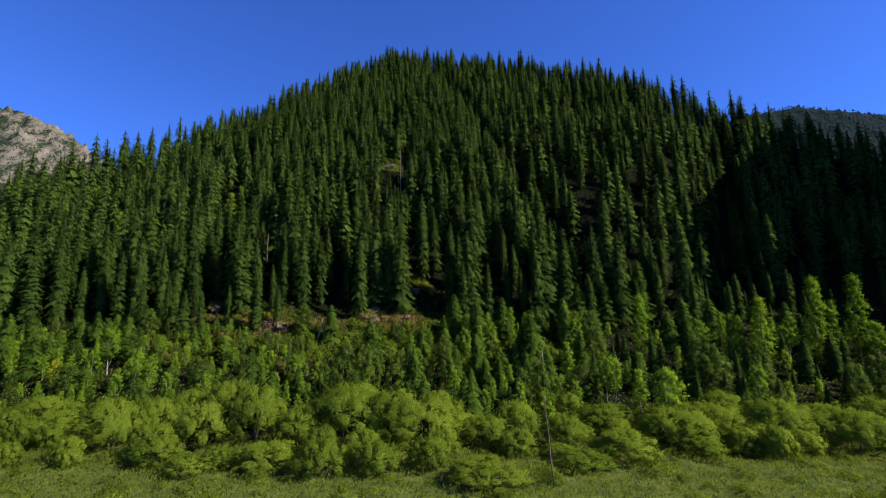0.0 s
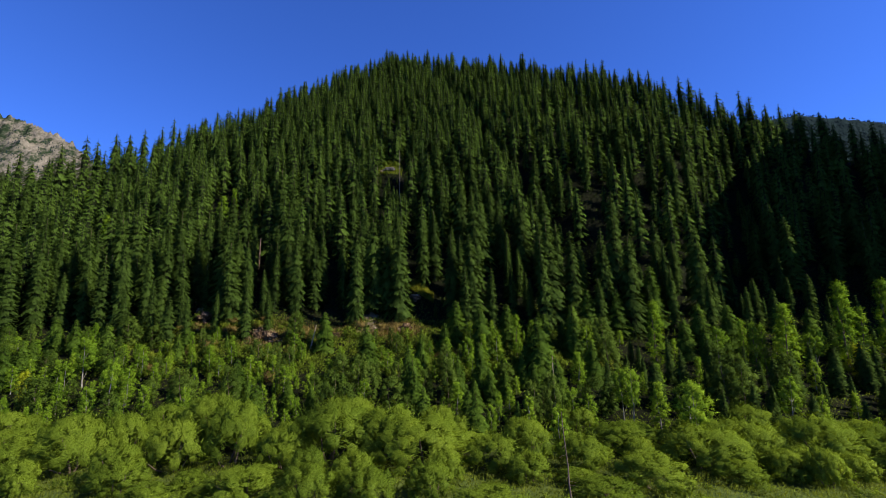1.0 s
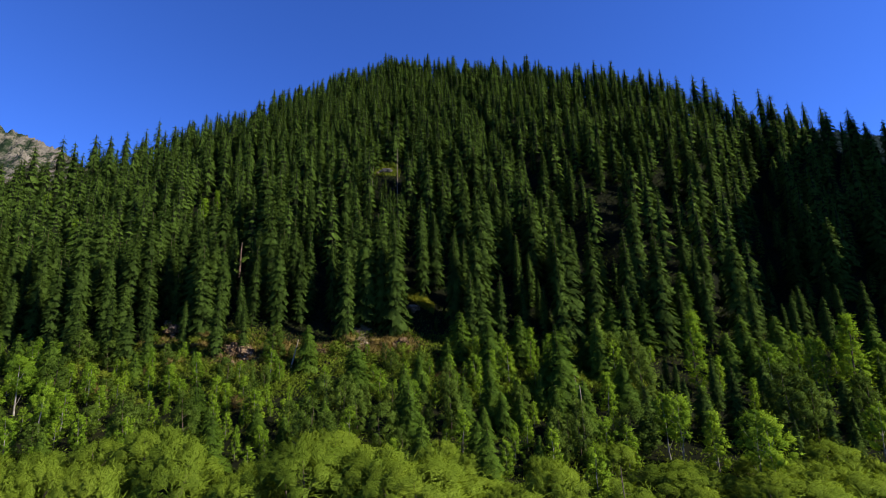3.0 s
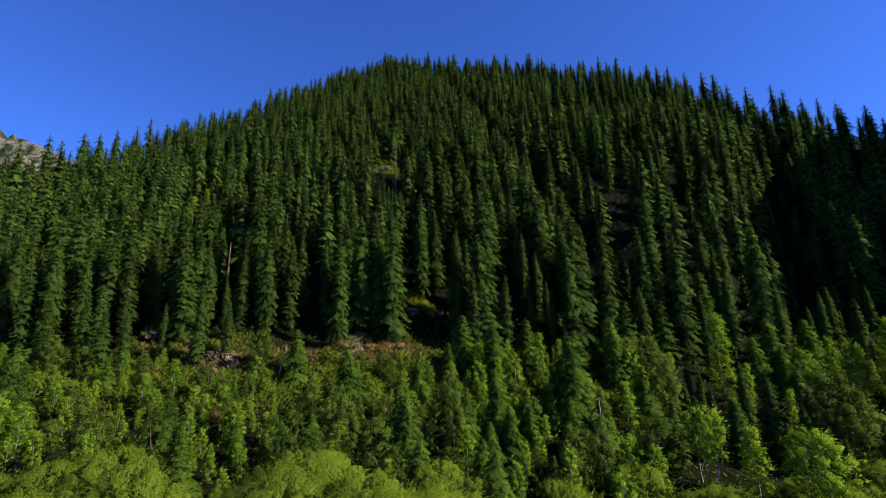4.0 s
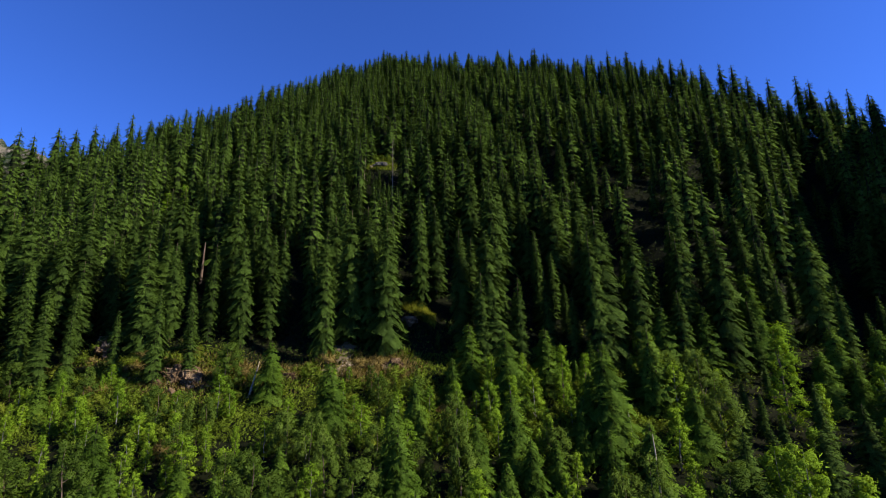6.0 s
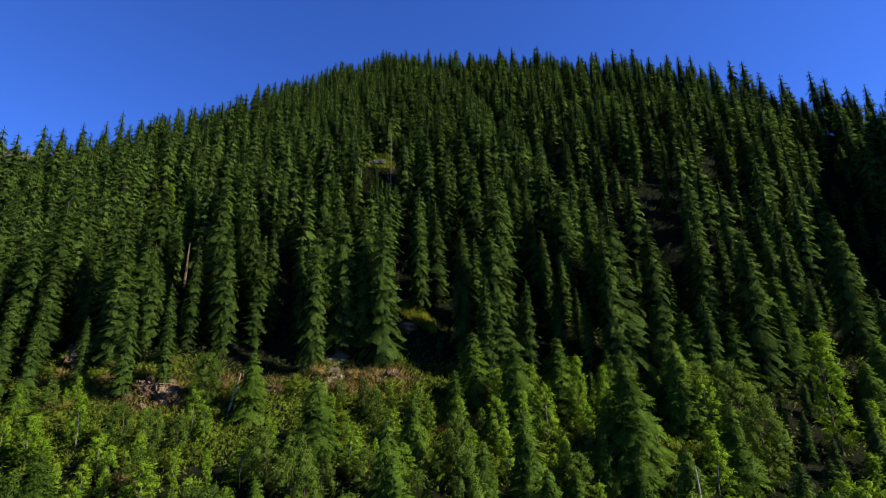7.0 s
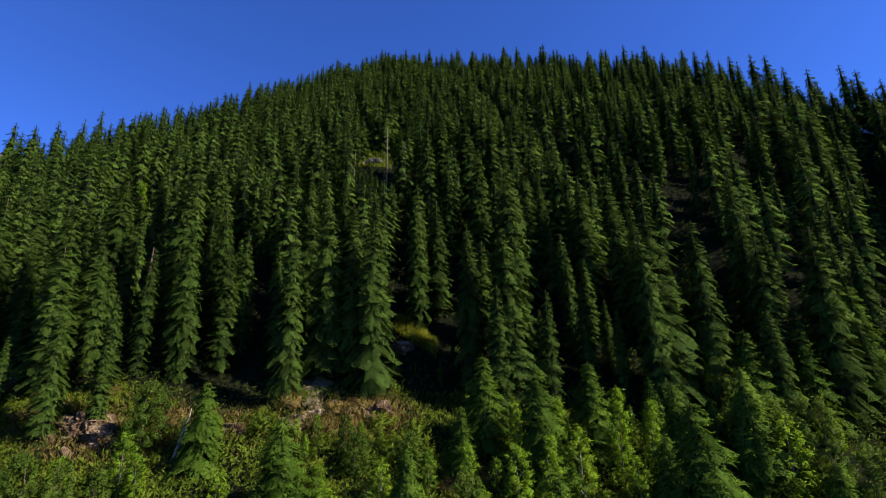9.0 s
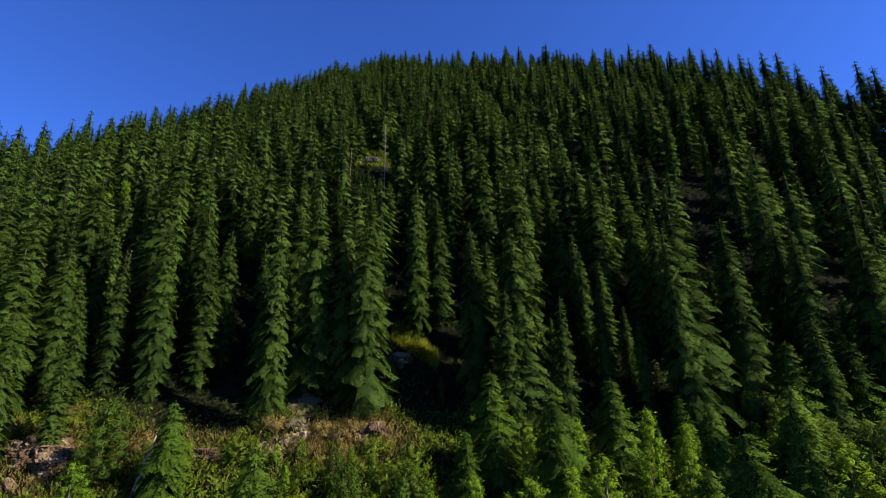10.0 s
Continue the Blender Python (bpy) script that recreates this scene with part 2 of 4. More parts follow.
def stretched(lo, hi, step, far):
    """Even steps from lo to hi, then ever wider ones out to far on both sides."""
    mid = np.arange(lo, hi + step, step)
    tail = np.geomspace(step, far, 22).cumsum()
    tail = tail / tail[-1] * far
    return np.concatenate([lo - tail[::-1], mid, mid[-1] + tail])


gx, gy = stretched(-230, 250, 2.4, 4200), stretched(-20, 330, 2.4, 4200)
GX, GY = np.meshgrid(gx, gy, indexing="ij")
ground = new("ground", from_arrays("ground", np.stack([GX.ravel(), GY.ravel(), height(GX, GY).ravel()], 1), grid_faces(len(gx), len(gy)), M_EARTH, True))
tagged(ground, "valley floor and steep forested mountainside, its earth darkened to stand for tree shade", "ground", kind="structure")


# ---- distant mountains ----
def merged(pieces):
    """Join pieces of (vertices, faces) or (vertices, faces, normals)."""
    columns = list(zip(*pieces))
    starts = np.cumsum([0] + [len(v) for v in columns[0]])
    faces = np.concatenate([f + n for f, n in zip(columns[1], starts)])
    return (np.concatenate(columns[0]), faces, *(np.concatenate(c) for c in columns[2:]))


def ridge_height(X, Y, crest, depth, y0, seed, rough, crags):
    """Height of a distant mountain whose crest follows crest(x), falling to both sides."""
    V = (Y - y0) / depth
    Z = crest(X) * (1 - np.abs(V) ** 0.9)
    fade = (1 - np.abs(V)) * np.clip(np.abs(V) * 4 + 0.3, 0, 1)
    Z = Z + rough * fade * (waves(X, Y, 400, seed) + 0.5 * waves(X, Y, 140, seed + 1))
    return Z + crags * (1 - np.abs(V)) * (np.abs(waves(X, Y, 90, seed + 2)) + 0.6 * np.abs(waves(X, Y, 42, seed + 3)) + 0.4 * waves(X, Y, 20, seed + 4))


def ridge_mesh(name, xs, vs, mat, depth, y0, **shape):
    X, V = np.meshgrid(xs, vs, indexing="ij")
    Y = y0 + V * depth
    return from_arrays(name, np.stack([X.ravel(), Y.ravel(), ridge_height(X, Y, depth=depth, y0=y0, **shape).ravel()], 1), grid_faces(len(xs), len(vs)), mat)


def far_trees(name, label, mat, x, y, z, tall, r):
    """Small spruces of a far slope, each a ragged little cone."""
    a = np.linspace(0, math.tau, 5, endpoint=False)
    ring = np.stack([np.cos(a), np.sin(a)], 1)
    pieces = []
    for px, py, pz in zip(x, y, z):
        t = tall * r.uniform(0.6, 1.3)
        w = t * 0.3 * r.uniform(0.75, 1.25, 5)
        V = np.vstack([np.column_stack([px + ring[:, 0] * w, py + ring[:, 1] * w, np.full(5, pz)]), [(px, py, pz + t)]])
        pieces.append((V, np.array([[k, (k + 1) % 5, 5] for k in range(5)])))
    ob = new(name, from_arrays(name, *merged(pieces), mat))
    return tagged(ob, label, "forest", kind="stuff")


M_CLIFF = rough_surface("pale_cliff", [(0.36, (0.016, 0.026, 0.012)), (0.44, (0.045, 0.050, 0.030)), (0.50, (0.105, 0.092, 0.068)), (0.85, (0.215, 0.185, 0.145))], 0.014, 0.07, 1.0, 12.0)
# dark woods with a slight teal of distance haze mixed into the colour
M_FARWOOD = rough_surface("haze_tinted_woods", [(0.2, (0.0035, 0.011, 0.012)), (0.8, (0.007, 0.017, 0.018))], 0.012, 0.12, 0.4, 3.0)
far_rng = np.random.RandomState(77)
CLIFF = dict(crest=lambda x: np.interp(x, [-4200, -3200, -2600, -2380, -2150, -1920, -1500, -900], [1540, 1530, 1360, 1235, 1150, 1010, 660, 150]), depth=900, y0=2400, seed=21, rough=40, crags=19)
cliff = new("rock_mountain", ridge_mesh("rock_mountain", np.linspace(-3200, -1300, 240), np.linspace(-0.75, 0.5, 130), M_CLIFF, **CLIFF))
tagged(cliff, "distant pale grey-beige rocky mountain with scattered dark scrub", "mountain", kind="structure")
fx = far_rng.uniform(-2750, -1500, 3600)
fy = 2400 - 900 * far_rng.uniform(0.03, 0.45, 3600)
held = (waves(fx, fy, 260, 91) + (fx + 2250) / 380) > 0.25
fx, fy = fx[held], fy[held]
far_trees("cliff_woods", "scattered dark trees on the distant rocky mountain", M_FARWOOD, fx, fy, ridge_height(fx, fy, **CLIFF) - 3, 9, far_rng)
RIDGE = dict(crest=lambda x: np.interp(x, [700, 1400, 1700, 1950, 2200, 2420, 3000, 4200], [680, 985, 1080, 1140, 1100, 1070, 1100, 1190]), depth=900, y0=2400, seed=31, rough=30, crags=3)
far = new("wooded_ridge", ridge_mesh("wooded_ridge", np.linspace(900, 3400, 160), np.linspace(-0.8, 0.5, 70), M_FARWOOD, **RIDGE))
tagged(far, "distant ridge covered in dark spruce forest, slight haze tinted into its colour", "mountain", kind="structure")
fx = np.concatenate([far_rng.uniform(1500, 2900, 900), far_rng.uniform(1500, 2900, 6500)])
fy = np.concatenate([2400 - far_rng.uniform(-20, 30, 900), 2400 - 900 * far_rng.uniform(0.02, 0.4, 6500)])
far_trees("ridge_woods", "dark spruce forest on the distant ridge", M_FARWOOD, fx, fy, ridge_height(fx, fy, **RIDGE) - 4, 11, far_rng)


# ---- plants ----
def part(name, mesh, parent, label=""):
    ob = new(name, mesh)
    ob.parent = parent
    return tagged(ob, label)


def tapered(points, radii, sides=6):
    """Vertices and quads of a bent tapering stem."""
    pts = np.asarray(points, float)
    a = np.linspace(0, math.tau, sides, endpoint=False)
    V, F = [], []
    for k, (p, r) in enumerate(zip(pts, radii)):
        d = pts[min(k + 1, len(pts) - 1)] - pts[max(k - 1, 0)]
        d = d / np.linalg.norm(d)
        u = np.cross(d, (0.3, 0.9, 0.2))
        u = u / np.linalg.norm(u)
        w = np.cross(d, u)
        V.append(p + r * (np.cos(a)[:, None] * u + np.sin(a)[:, None] * w))
        if k:
            b = (k - 1) * sides
            F += [[b + i, b + (i + 1) % sides, b + sides + (i + 1) % sides, b + sides + i] for i in range(sides)]
    return np.concatenate(V), np.array(F)


def unit(v):
    return v / np.maximum(np.linalg.norm(v, axis=1, keepdims=True), 1e-6)


def leaves(at, along, length, width, r, facing, stray=0.5, soft=0.3):
    """Leaf sprays: each is a narrow triangle with its broad end inward, its face and shading turned roughly towards facing."""
    n = len(at)
    along, facing = unit(along), unit(facing)
    side = unit(np.cross(along, facing + r.normal(0, stray, (n, 3))))
    L, W = np.broadcast_to(length, n)[:, None], np.broadcast_to(width, n)[:, None]
    skew = r.uniform(-0.25, 0.25, (n, 1)) * L
    shade = unit(facing + r.normal(0, soft, (n, 3)))
    side = side * np.where((np.cross(side, along) * shade).sum(1) > 0, -1.0, 1.0)[:, None]
    V = np.stack([at + side * W * 0.5 + along * skew, at - side * W * 0.5 - along * skew, at + along * L], 1).reshape(-1, 3)
    return V, np.arange(3 * n).reshape(n, 3), np.repeat(shade, 3, 0)


def foliage_mesh(name, crown, mat, heart=None):
    """A crown of leaf sprays, and at its heart, where it has one, a core coloured as inner shade."""
    if heart is None:
        return from_arrays(name, crown[0], crown[1], mat, normals=crown[2])
    n = len(crown[1])
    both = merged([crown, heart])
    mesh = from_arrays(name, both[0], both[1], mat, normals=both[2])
    mesh.materials.append(M_CROWN_SHADE)
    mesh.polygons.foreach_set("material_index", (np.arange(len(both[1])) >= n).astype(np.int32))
    return mesh


def tris(piece):
    """Quads of a piece cut into triangles."""
    v, f = piece
    return v, (np.concatenate([f[:, [0, 1, 2]], f[:, [0, 2, 3]]]) if f.shape[1] == 4 else f)


def crown_reach(h, column):
    """Half width of a spruce at relative height h: column 0 is a cone, 1 a spire of even width."""
    cone = (1 - h) ** 0.64
    spire = min(1.0, (1 - h) / 0.42) ** 0.66
    return (cone * (1 - column) + spire * 0.8 * column) * (0.72 + 0.28 * min(1.0, h / 0.15))


def spruce_crown(r, tall, radius, whorls, arms, fringe, spray, bare=0.06, column=0.5, fill=0.36, rings=10, sides=6, fine=True):
    """Tiers of drooping boughs like shaggy tongues over one another, each with a ragged fringe of hanging sprays;
    returns the boughs and the core inside, darkened as the crown's inner shade.
    """
    lop = r.uniform(0, math.tau)
    hs, az = [], []
    for k in range(whorls):
        h = bare + (0.975 - bare) * max(0.0, (k + r.uniform(-0.3, 0.3)) / whorls) ** 0.78
        m = max(5, int(round(arms * (0.55 + 0.45 * min(1, (1 - h) / 0.35)))))
        turn = r.uniform(0, math.tau)
        for j in range(m):
            hs.append(max(bare * 0.5, h + r.uniform(-0.35, 0.35) / whorls))
            az.append(turn + math.tau * (j + r.uniform(-0.3, 0.3)) / m)
    hs, az = np.array(hs), np.array(az)
    n = len(hs)
    swell = 1 + 0.16 * np.sin(hs * r.uniform(9, 16) + r.uniform(0, 6.28)) * (1 - hs)
    out = np.maximum(0.36, radius * np.array([crown_reach(h, column) for h in hs]) * swell * r.uniform(0.68, 1.18, n) * (1 + 0.16 * np.cos(az - lop)))
    d = np.stack([np.cos(az), np.sin(az), np.zeros(n)], 1)
    t = np.stack([-np.sin(az), np.cos(az), np.zeros(n)], 1)
    sag = r.uniform(0.50, 0.98, n) * (1 - 0.55 * np.clip((hs - 0.72) / 0.28, 0, 1))
    half = (0.23 if fine else 0.29) * (0.80 * out + 0.5) * r.uniform(0.8, 1.25, n)
    f = np.array([0.2, 0.72, 1.06])
    w = np.array([0.5, 1.0, 0.55])
    v = np.array([-1.0, 0.0, 1.0])
    up = np.array([0.0, 0.0, 1.0])
    P = d[:, None, None, :] * (out[:, None] * f)[:, :, None, None] + t[:, None, None, :] * (half[:, None, None] * w[None, :, None] * v)[..., None]
    z = (hs * tall)[:, None] + out[:, None] * (0.16 - sag[:, None] * f ** 1.5)
    P = P + up * (z[:, :, None] - 0.55 * half[:, None, None] * w[None, :, None] * np.abs(v))[..., None]
    P = P + r.normal(0, 0.15, P.shape) * np.minimum(1, out / 1.5)[:, None, None, None]
    steep = (sag[:, None] * 1.5 * f ** 0.5)[:, :, None, None]
    N = d[:, None, None, :] * (0.55 + 0.6 * steep) + up * 0.42 + t[:, None, None, :] * (0.42 * v)[None, None, :, None] + r.normal(0, 0.20 if fine else 0.14, P.shape) + r.normal(0, 0.15, (n, 1, 1, 3))
    quads = np.array([[a * 3 + b, a * 3 + b + 1, a * 3 + b + 4, a * 3 + b + 3] for a in range(2) for b in range(2)])
    tri = np.concatenate([quads[:, [0, 2, 1]], quads[:, [0, 3, 2]]])
    tongues = (P.reshape(-1, 3), (np.arange(n)[:, None, None] * 9 + tri).reshape(-1, 3), unit(N.reshape(-1, 3)))
    pick = np.repeat(np.arange(n), fringe)
    g, q = r.uniform(0.35, 1.06, len(pick)), r.uniform(-1, 1, len(pick))
    width = half[pick] * np.interp(g, f, w)
    at = d[pick] * (out[pick] * g)[:, None] + t[pick] * (width * q)[:, None] + up * (hs[pick] * tall + out[pick] * (0.16 - sag[pick] * g ** 1.5) - 0.55 * width * np.abs(q) + 0.05)[:, None]
    along = d[pick] * r.uniform(0.25, 0.9, (len(pick), 1)) + t[pick] * (q * 0.8)[:, None] + up * r.uniform(-0.9, 0.25, (len(pick), 1))
    size = spray * (0.55 + 0.45 * np.minimum(1, (1 - hs[pick]) / 0.4)) * r.uniform(0.65, 1.35, len(pick))
    tufts = leaves(at, along, size, size * 0.42, r, d[pick] + up * 0.5 + t[pick] * (0.6 * q)[:, None], 0.5, 0.35)
    top = np.array([(0.07, 0, 0.95 * tall), (-0.05, 0.05, 0.95 * tall), (0, 0, 1.01 * tall)])
    tip = (top, np.array([[0, 1, 2]]), np.array([(0.6, -0.6, 0.5)] * 3))
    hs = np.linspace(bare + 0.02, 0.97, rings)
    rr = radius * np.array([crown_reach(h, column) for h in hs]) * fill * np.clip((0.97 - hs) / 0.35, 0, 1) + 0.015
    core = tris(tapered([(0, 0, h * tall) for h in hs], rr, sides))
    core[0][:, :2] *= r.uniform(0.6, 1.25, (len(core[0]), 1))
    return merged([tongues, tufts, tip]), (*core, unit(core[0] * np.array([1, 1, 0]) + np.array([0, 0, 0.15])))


def stem(r, tall, base, lean=0.0, knots=5):
    zs = np.linspace(-0.5, tall, knots)
    bend = r.uniform(-lean, lean, (knots, 2)).cumsum(0) if lean else np.zeros((knots, 2))
    bend[0] = 0
    pts = np.column_stack([bend[:, 0], bend[:, 1], zs])
    return pts, base * np.linspace(1.0, 0.12, knots)


def ball_points(cuts):
    """Corners and faces of a round-faced ball of radius 1."""
    bm = bmesh.new()
    bmesh.ops.create_icosphere(bm, subdivisions=cuts, radius=1.0)
    V = np.array([v.co[:] for v in bm.verts])
    F = np.array([[v.index for v in f.verts] for f in bm.faces])
    bm.free()
    return V, F


BALLS = {1: ball_points(1)}


def clump_crown(r, tall, wide, start, clumps, per, leaf, slim=0.5, shape="oval", hang=0.2, thin=1):
    """Foliage of many leaf sprays in uneven clumps; returns the crown and the clump centres."""
    at, along, size, centres, face, balls = [], [], [], [], [], []
    heart = np.array([0, 0, tall * (start * 0.6 + 0.25)])
    lift = 1.35 if shape == "dome" else 0.95
    for c in range(clumps):
        h = start + (0.97 - start) * (c + r.uniform(0, 1)) / clumps
        q = (h - start) / (1 - start)
        if shape == "oval":
            reach = math.sin(math.pi * (0.10 + 0.86 * q) ** 0.85) ** 0.7
        elif shape == "cone":
            reach = (1 - q) ** 0.7 * 0.95 + 0.12
        else:
            reach = math.sqrt(max(0.05, 1 - (q * 0.98) ** 2.4))
        a = c * 2.399 + r.uniform(-0.5, 0.5)
        blob = wide * r.uniform(*((0.15, 0.26) if shape == "dome" else (0.24, 0.40)))
        rad = (wide - 0.7 * blob) * reach * math.sqrt(r.uniform(0.12, 0.9))
        centre = np.array([math.cos(a) * rad, math.sin(a) * rad, start * tall + q * (tall * (1 - start) - blob * 0.9)])
        centres.append(centre)
        ball, ball_faces = BALLS[1]
        lump = ball * r.uniform(0.62, 1.22, (len(ball), 1))
        if c % thin == 0:
            out = centre + lump * blob * 0.62 * np.array([1, 1, lift])
            balls.append((out, ball_faces, unit(ball + (1.7 if shape == "dome" else 0.8) * unit(out - heart) + np.array([0, 0, 0.3]) + r.normal(0, 0.25, ball.shape))))
        for s in range(per):
            d = r.normal(0, 1, 3)
            d /= np.linalg.norm(d)
            p = centre + d * blob * r.uniform(0.45, 1.08) * np.array([1, 1, lift])
            at.append(p)
            along.append(d * 0.8 + np.array([0, 0, -hang]) + r.normal(0, 0.45, 3))
            size.append(leaf * r.uniform(0.65, 1.35))
            away = p - heart
            face.append(d + (1.5 if shape == "dome" else 0.8) * away / np.linalg.norm(away) + np.array([0, 0, 0.35]))
    size = np.array(size)
    return merged([leaves(np.array(at), np.array(along), size, size * slim, r, np.array(face), 0.4, 0.25)] + balls), centres


def limbs(r, centres, pts, radii, count, thick):
    """Boughs from the stem to some of the clumps."""
    out = []
    for c in centres[::max(1, len(centres) // count)][:count]:
        k = min(len(pts) - 2, max(1, int(len(pts) * min(0.85, c[2] * 0.75 / pts[-1][2]))))
        a = pts[k]
        mid = (a + c) / 2 + np.array([0, 0, -0.1])
        out.append(tapered([a, mid, c], [thick, thick * 0.6, thick * 0.15], 5))
    return out


def thing(name, label, category, group):
    ob = new(name)
    ob.empty_display_size = 0.5
    return tagged(ob, label, category, group)


def make_spruce(seed, tall=20.0, radius=2.9, mat=None, label="tall slender dark green spruce on the steep slope", group="spruces on the slope", whorls=27, arms=13, fringe=2, spray=0.50, bare=0.05, column=0.5, name="spruce"):
    r = np.random.RandomState(seed)
    root = thing(name, label, "tree", group)
    pts, radii = stem(r, tall * 0.97, tall * 0.011, 0.05)
    part("trunk", from_arrays("trunk", *tapered(pts, radii, 7), M_BARK, True), root, "grey-brown bark")
    part("crown", foliage_mesh("crown", *(lambda c: (c[0], mat or M_SPRUCE, c[1]))(spruce_crown(r, tall, radius, whorls, arms, fringe, spray, bare, column))), root)
    return root


def make_broadleaf(seed, tall, wide, mat, bark, label, category, group, shape="oval", start=0.10, clumps=34, per=28, leaf=0.33, slim=0.5, name="birch", hang=0.2):
    r = np.random.RandomState(seed)
    root = thing(name, label, category, group)
    pts, radii = stem(r, tall * 0.9, tall * 0.012, 0.18, 6)
    crown, centres = clump_crown(r, tall, wide, start, clumps, per, leaf, slim, shape, hang)
    part("trunk", from_arrays("trunk", *tapered(pts, radii, 7), bark, True), root, "pale bark")
    for limb in limbs(r, centres, pts, radii, 4, tall * 0.005):
        part("branch", from_arrays("branch", *limb, bark, True), root)
    part("crown", foliage_mesh("crown", crown, mat), root)
    return root


def make_bush(seed, tall, wide, mat, label, group, clumps=60, per=32, leaf=0.42, slim=0.22, name="willow_bush", hang=-0.15, stems=4):
    r = np.random.RandomState(seed)
    root = thing(name, label, "bush", group)
    crown, centres = clump_crown(r, tall, wide, 0.2, clumps, per, leaf, slim, "dome", hang, 1 if tall > 3 else 2)
    for k in range(stems):
        c = centres[int(r.randint(len(centres)))]
        foot = np.array([r.uniform(-0.5, 0.5), r.uniform(-0.5, 0.5), -0.3]) * tall / 5
        part("stem", from_arrays("stem", *tapered([foot, (foot + c) / 2 + r.normal(0, 0.03 * tall, 3), c], [0.02 * tall, 0.013 * tall, 0.003 * tall], 5), M_BARK, True), root, "grey-brown stem")
    part("crown", foliage_mesh("crown", crown, mat), root)
    return root


def standing(x, y, scale, turn, sink=0.15, wide=1.0, lean=0.0):
    p = ground_point(x, y)
    return Matrix.Translation((p.x, p.y, p.z - sink)) @ Matrix.Rotation(lean, 4, "Y") @ Matrix.Rotation(turn, 4, "Z") @ Matrix.Diagonal((scale * wide, scale * wide, scale, 1))


def plant(protos, used, k, m):
    """Put the k-th kind at m: the prototype itself first, copies after."""
    if used[k]:
        return copy_thing(protos[k], m)
    used[k] = True
    protos[k].matrix_basis = m
    return protos[k]


def scatter(r, x0, x1, y0, y1, gap, keep):
    """Jittered, well-spaced spots in a rectangle for which keep(x, y) holds."""
    spots = []
    rows = int((y1 - y0) / (gap * 0.87)) + 1
    for j in range(rows):
        n = int((x1 - x0) / gap) + 1
        for i in range(n):
            x = x0 + (i + 0.5 * (j % 2) + r.uniform(-0.38, 0.38)) * gap
            y = y0 + (j + r.uniform(-0.4, 0.4)) * gap * 0.87
            if keep(x, y):
                spots.append((x, y))
    return spots
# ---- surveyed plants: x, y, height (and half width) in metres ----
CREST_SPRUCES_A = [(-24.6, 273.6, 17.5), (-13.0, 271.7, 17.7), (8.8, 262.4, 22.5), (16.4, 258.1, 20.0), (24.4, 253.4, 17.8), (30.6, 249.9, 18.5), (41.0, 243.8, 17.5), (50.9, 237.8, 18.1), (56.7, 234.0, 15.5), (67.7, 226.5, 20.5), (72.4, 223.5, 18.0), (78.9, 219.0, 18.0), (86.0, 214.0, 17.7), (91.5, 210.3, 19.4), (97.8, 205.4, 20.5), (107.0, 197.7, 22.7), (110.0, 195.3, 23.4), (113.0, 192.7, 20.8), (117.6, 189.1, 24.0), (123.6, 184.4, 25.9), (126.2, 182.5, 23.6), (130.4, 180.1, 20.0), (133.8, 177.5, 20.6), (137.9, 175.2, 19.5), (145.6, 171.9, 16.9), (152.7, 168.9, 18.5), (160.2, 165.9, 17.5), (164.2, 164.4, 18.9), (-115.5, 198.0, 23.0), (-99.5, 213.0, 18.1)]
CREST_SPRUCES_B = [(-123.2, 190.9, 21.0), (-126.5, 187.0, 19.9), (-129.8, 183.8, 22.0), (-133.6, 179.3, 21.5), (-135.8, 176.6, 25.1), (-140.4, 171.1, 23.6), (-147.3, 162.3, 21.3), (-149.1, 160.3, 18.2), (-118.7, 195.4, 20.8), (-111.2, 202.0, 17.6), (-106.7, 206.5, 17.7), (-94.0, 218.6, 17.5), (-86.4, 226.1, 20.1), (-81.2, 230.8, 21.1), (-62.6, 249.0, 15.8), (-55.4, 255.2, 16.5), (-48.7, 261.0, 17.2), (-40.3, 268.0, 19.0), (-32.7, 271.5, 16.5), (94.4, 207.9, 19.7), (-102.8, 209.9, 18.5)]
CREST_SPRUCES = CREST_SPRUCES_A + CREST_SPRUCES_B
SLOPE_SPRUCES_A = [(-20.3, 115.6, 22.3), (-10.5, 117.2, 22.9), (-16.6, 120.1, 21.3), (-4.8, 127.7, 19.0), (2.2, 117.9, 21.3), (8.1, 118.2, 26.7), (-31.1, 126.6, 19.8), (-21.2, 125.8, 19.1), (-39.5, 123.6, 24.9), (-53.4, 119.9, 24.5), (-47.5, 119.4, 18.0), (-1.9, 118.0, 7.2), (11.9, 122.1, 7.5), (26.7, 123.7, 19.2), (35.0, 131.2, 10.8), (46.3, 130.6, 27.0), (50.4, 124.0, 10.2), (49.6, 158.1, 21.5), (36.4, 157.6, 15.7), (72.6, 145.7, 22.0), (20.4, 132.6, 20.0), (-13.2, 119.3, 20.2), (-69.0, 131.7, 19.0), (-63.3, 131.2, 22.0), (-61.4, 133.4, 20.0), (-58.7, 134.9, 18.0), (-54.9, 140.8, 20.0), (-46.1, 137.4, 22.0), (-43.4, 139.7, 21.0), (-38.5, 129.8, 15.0)]
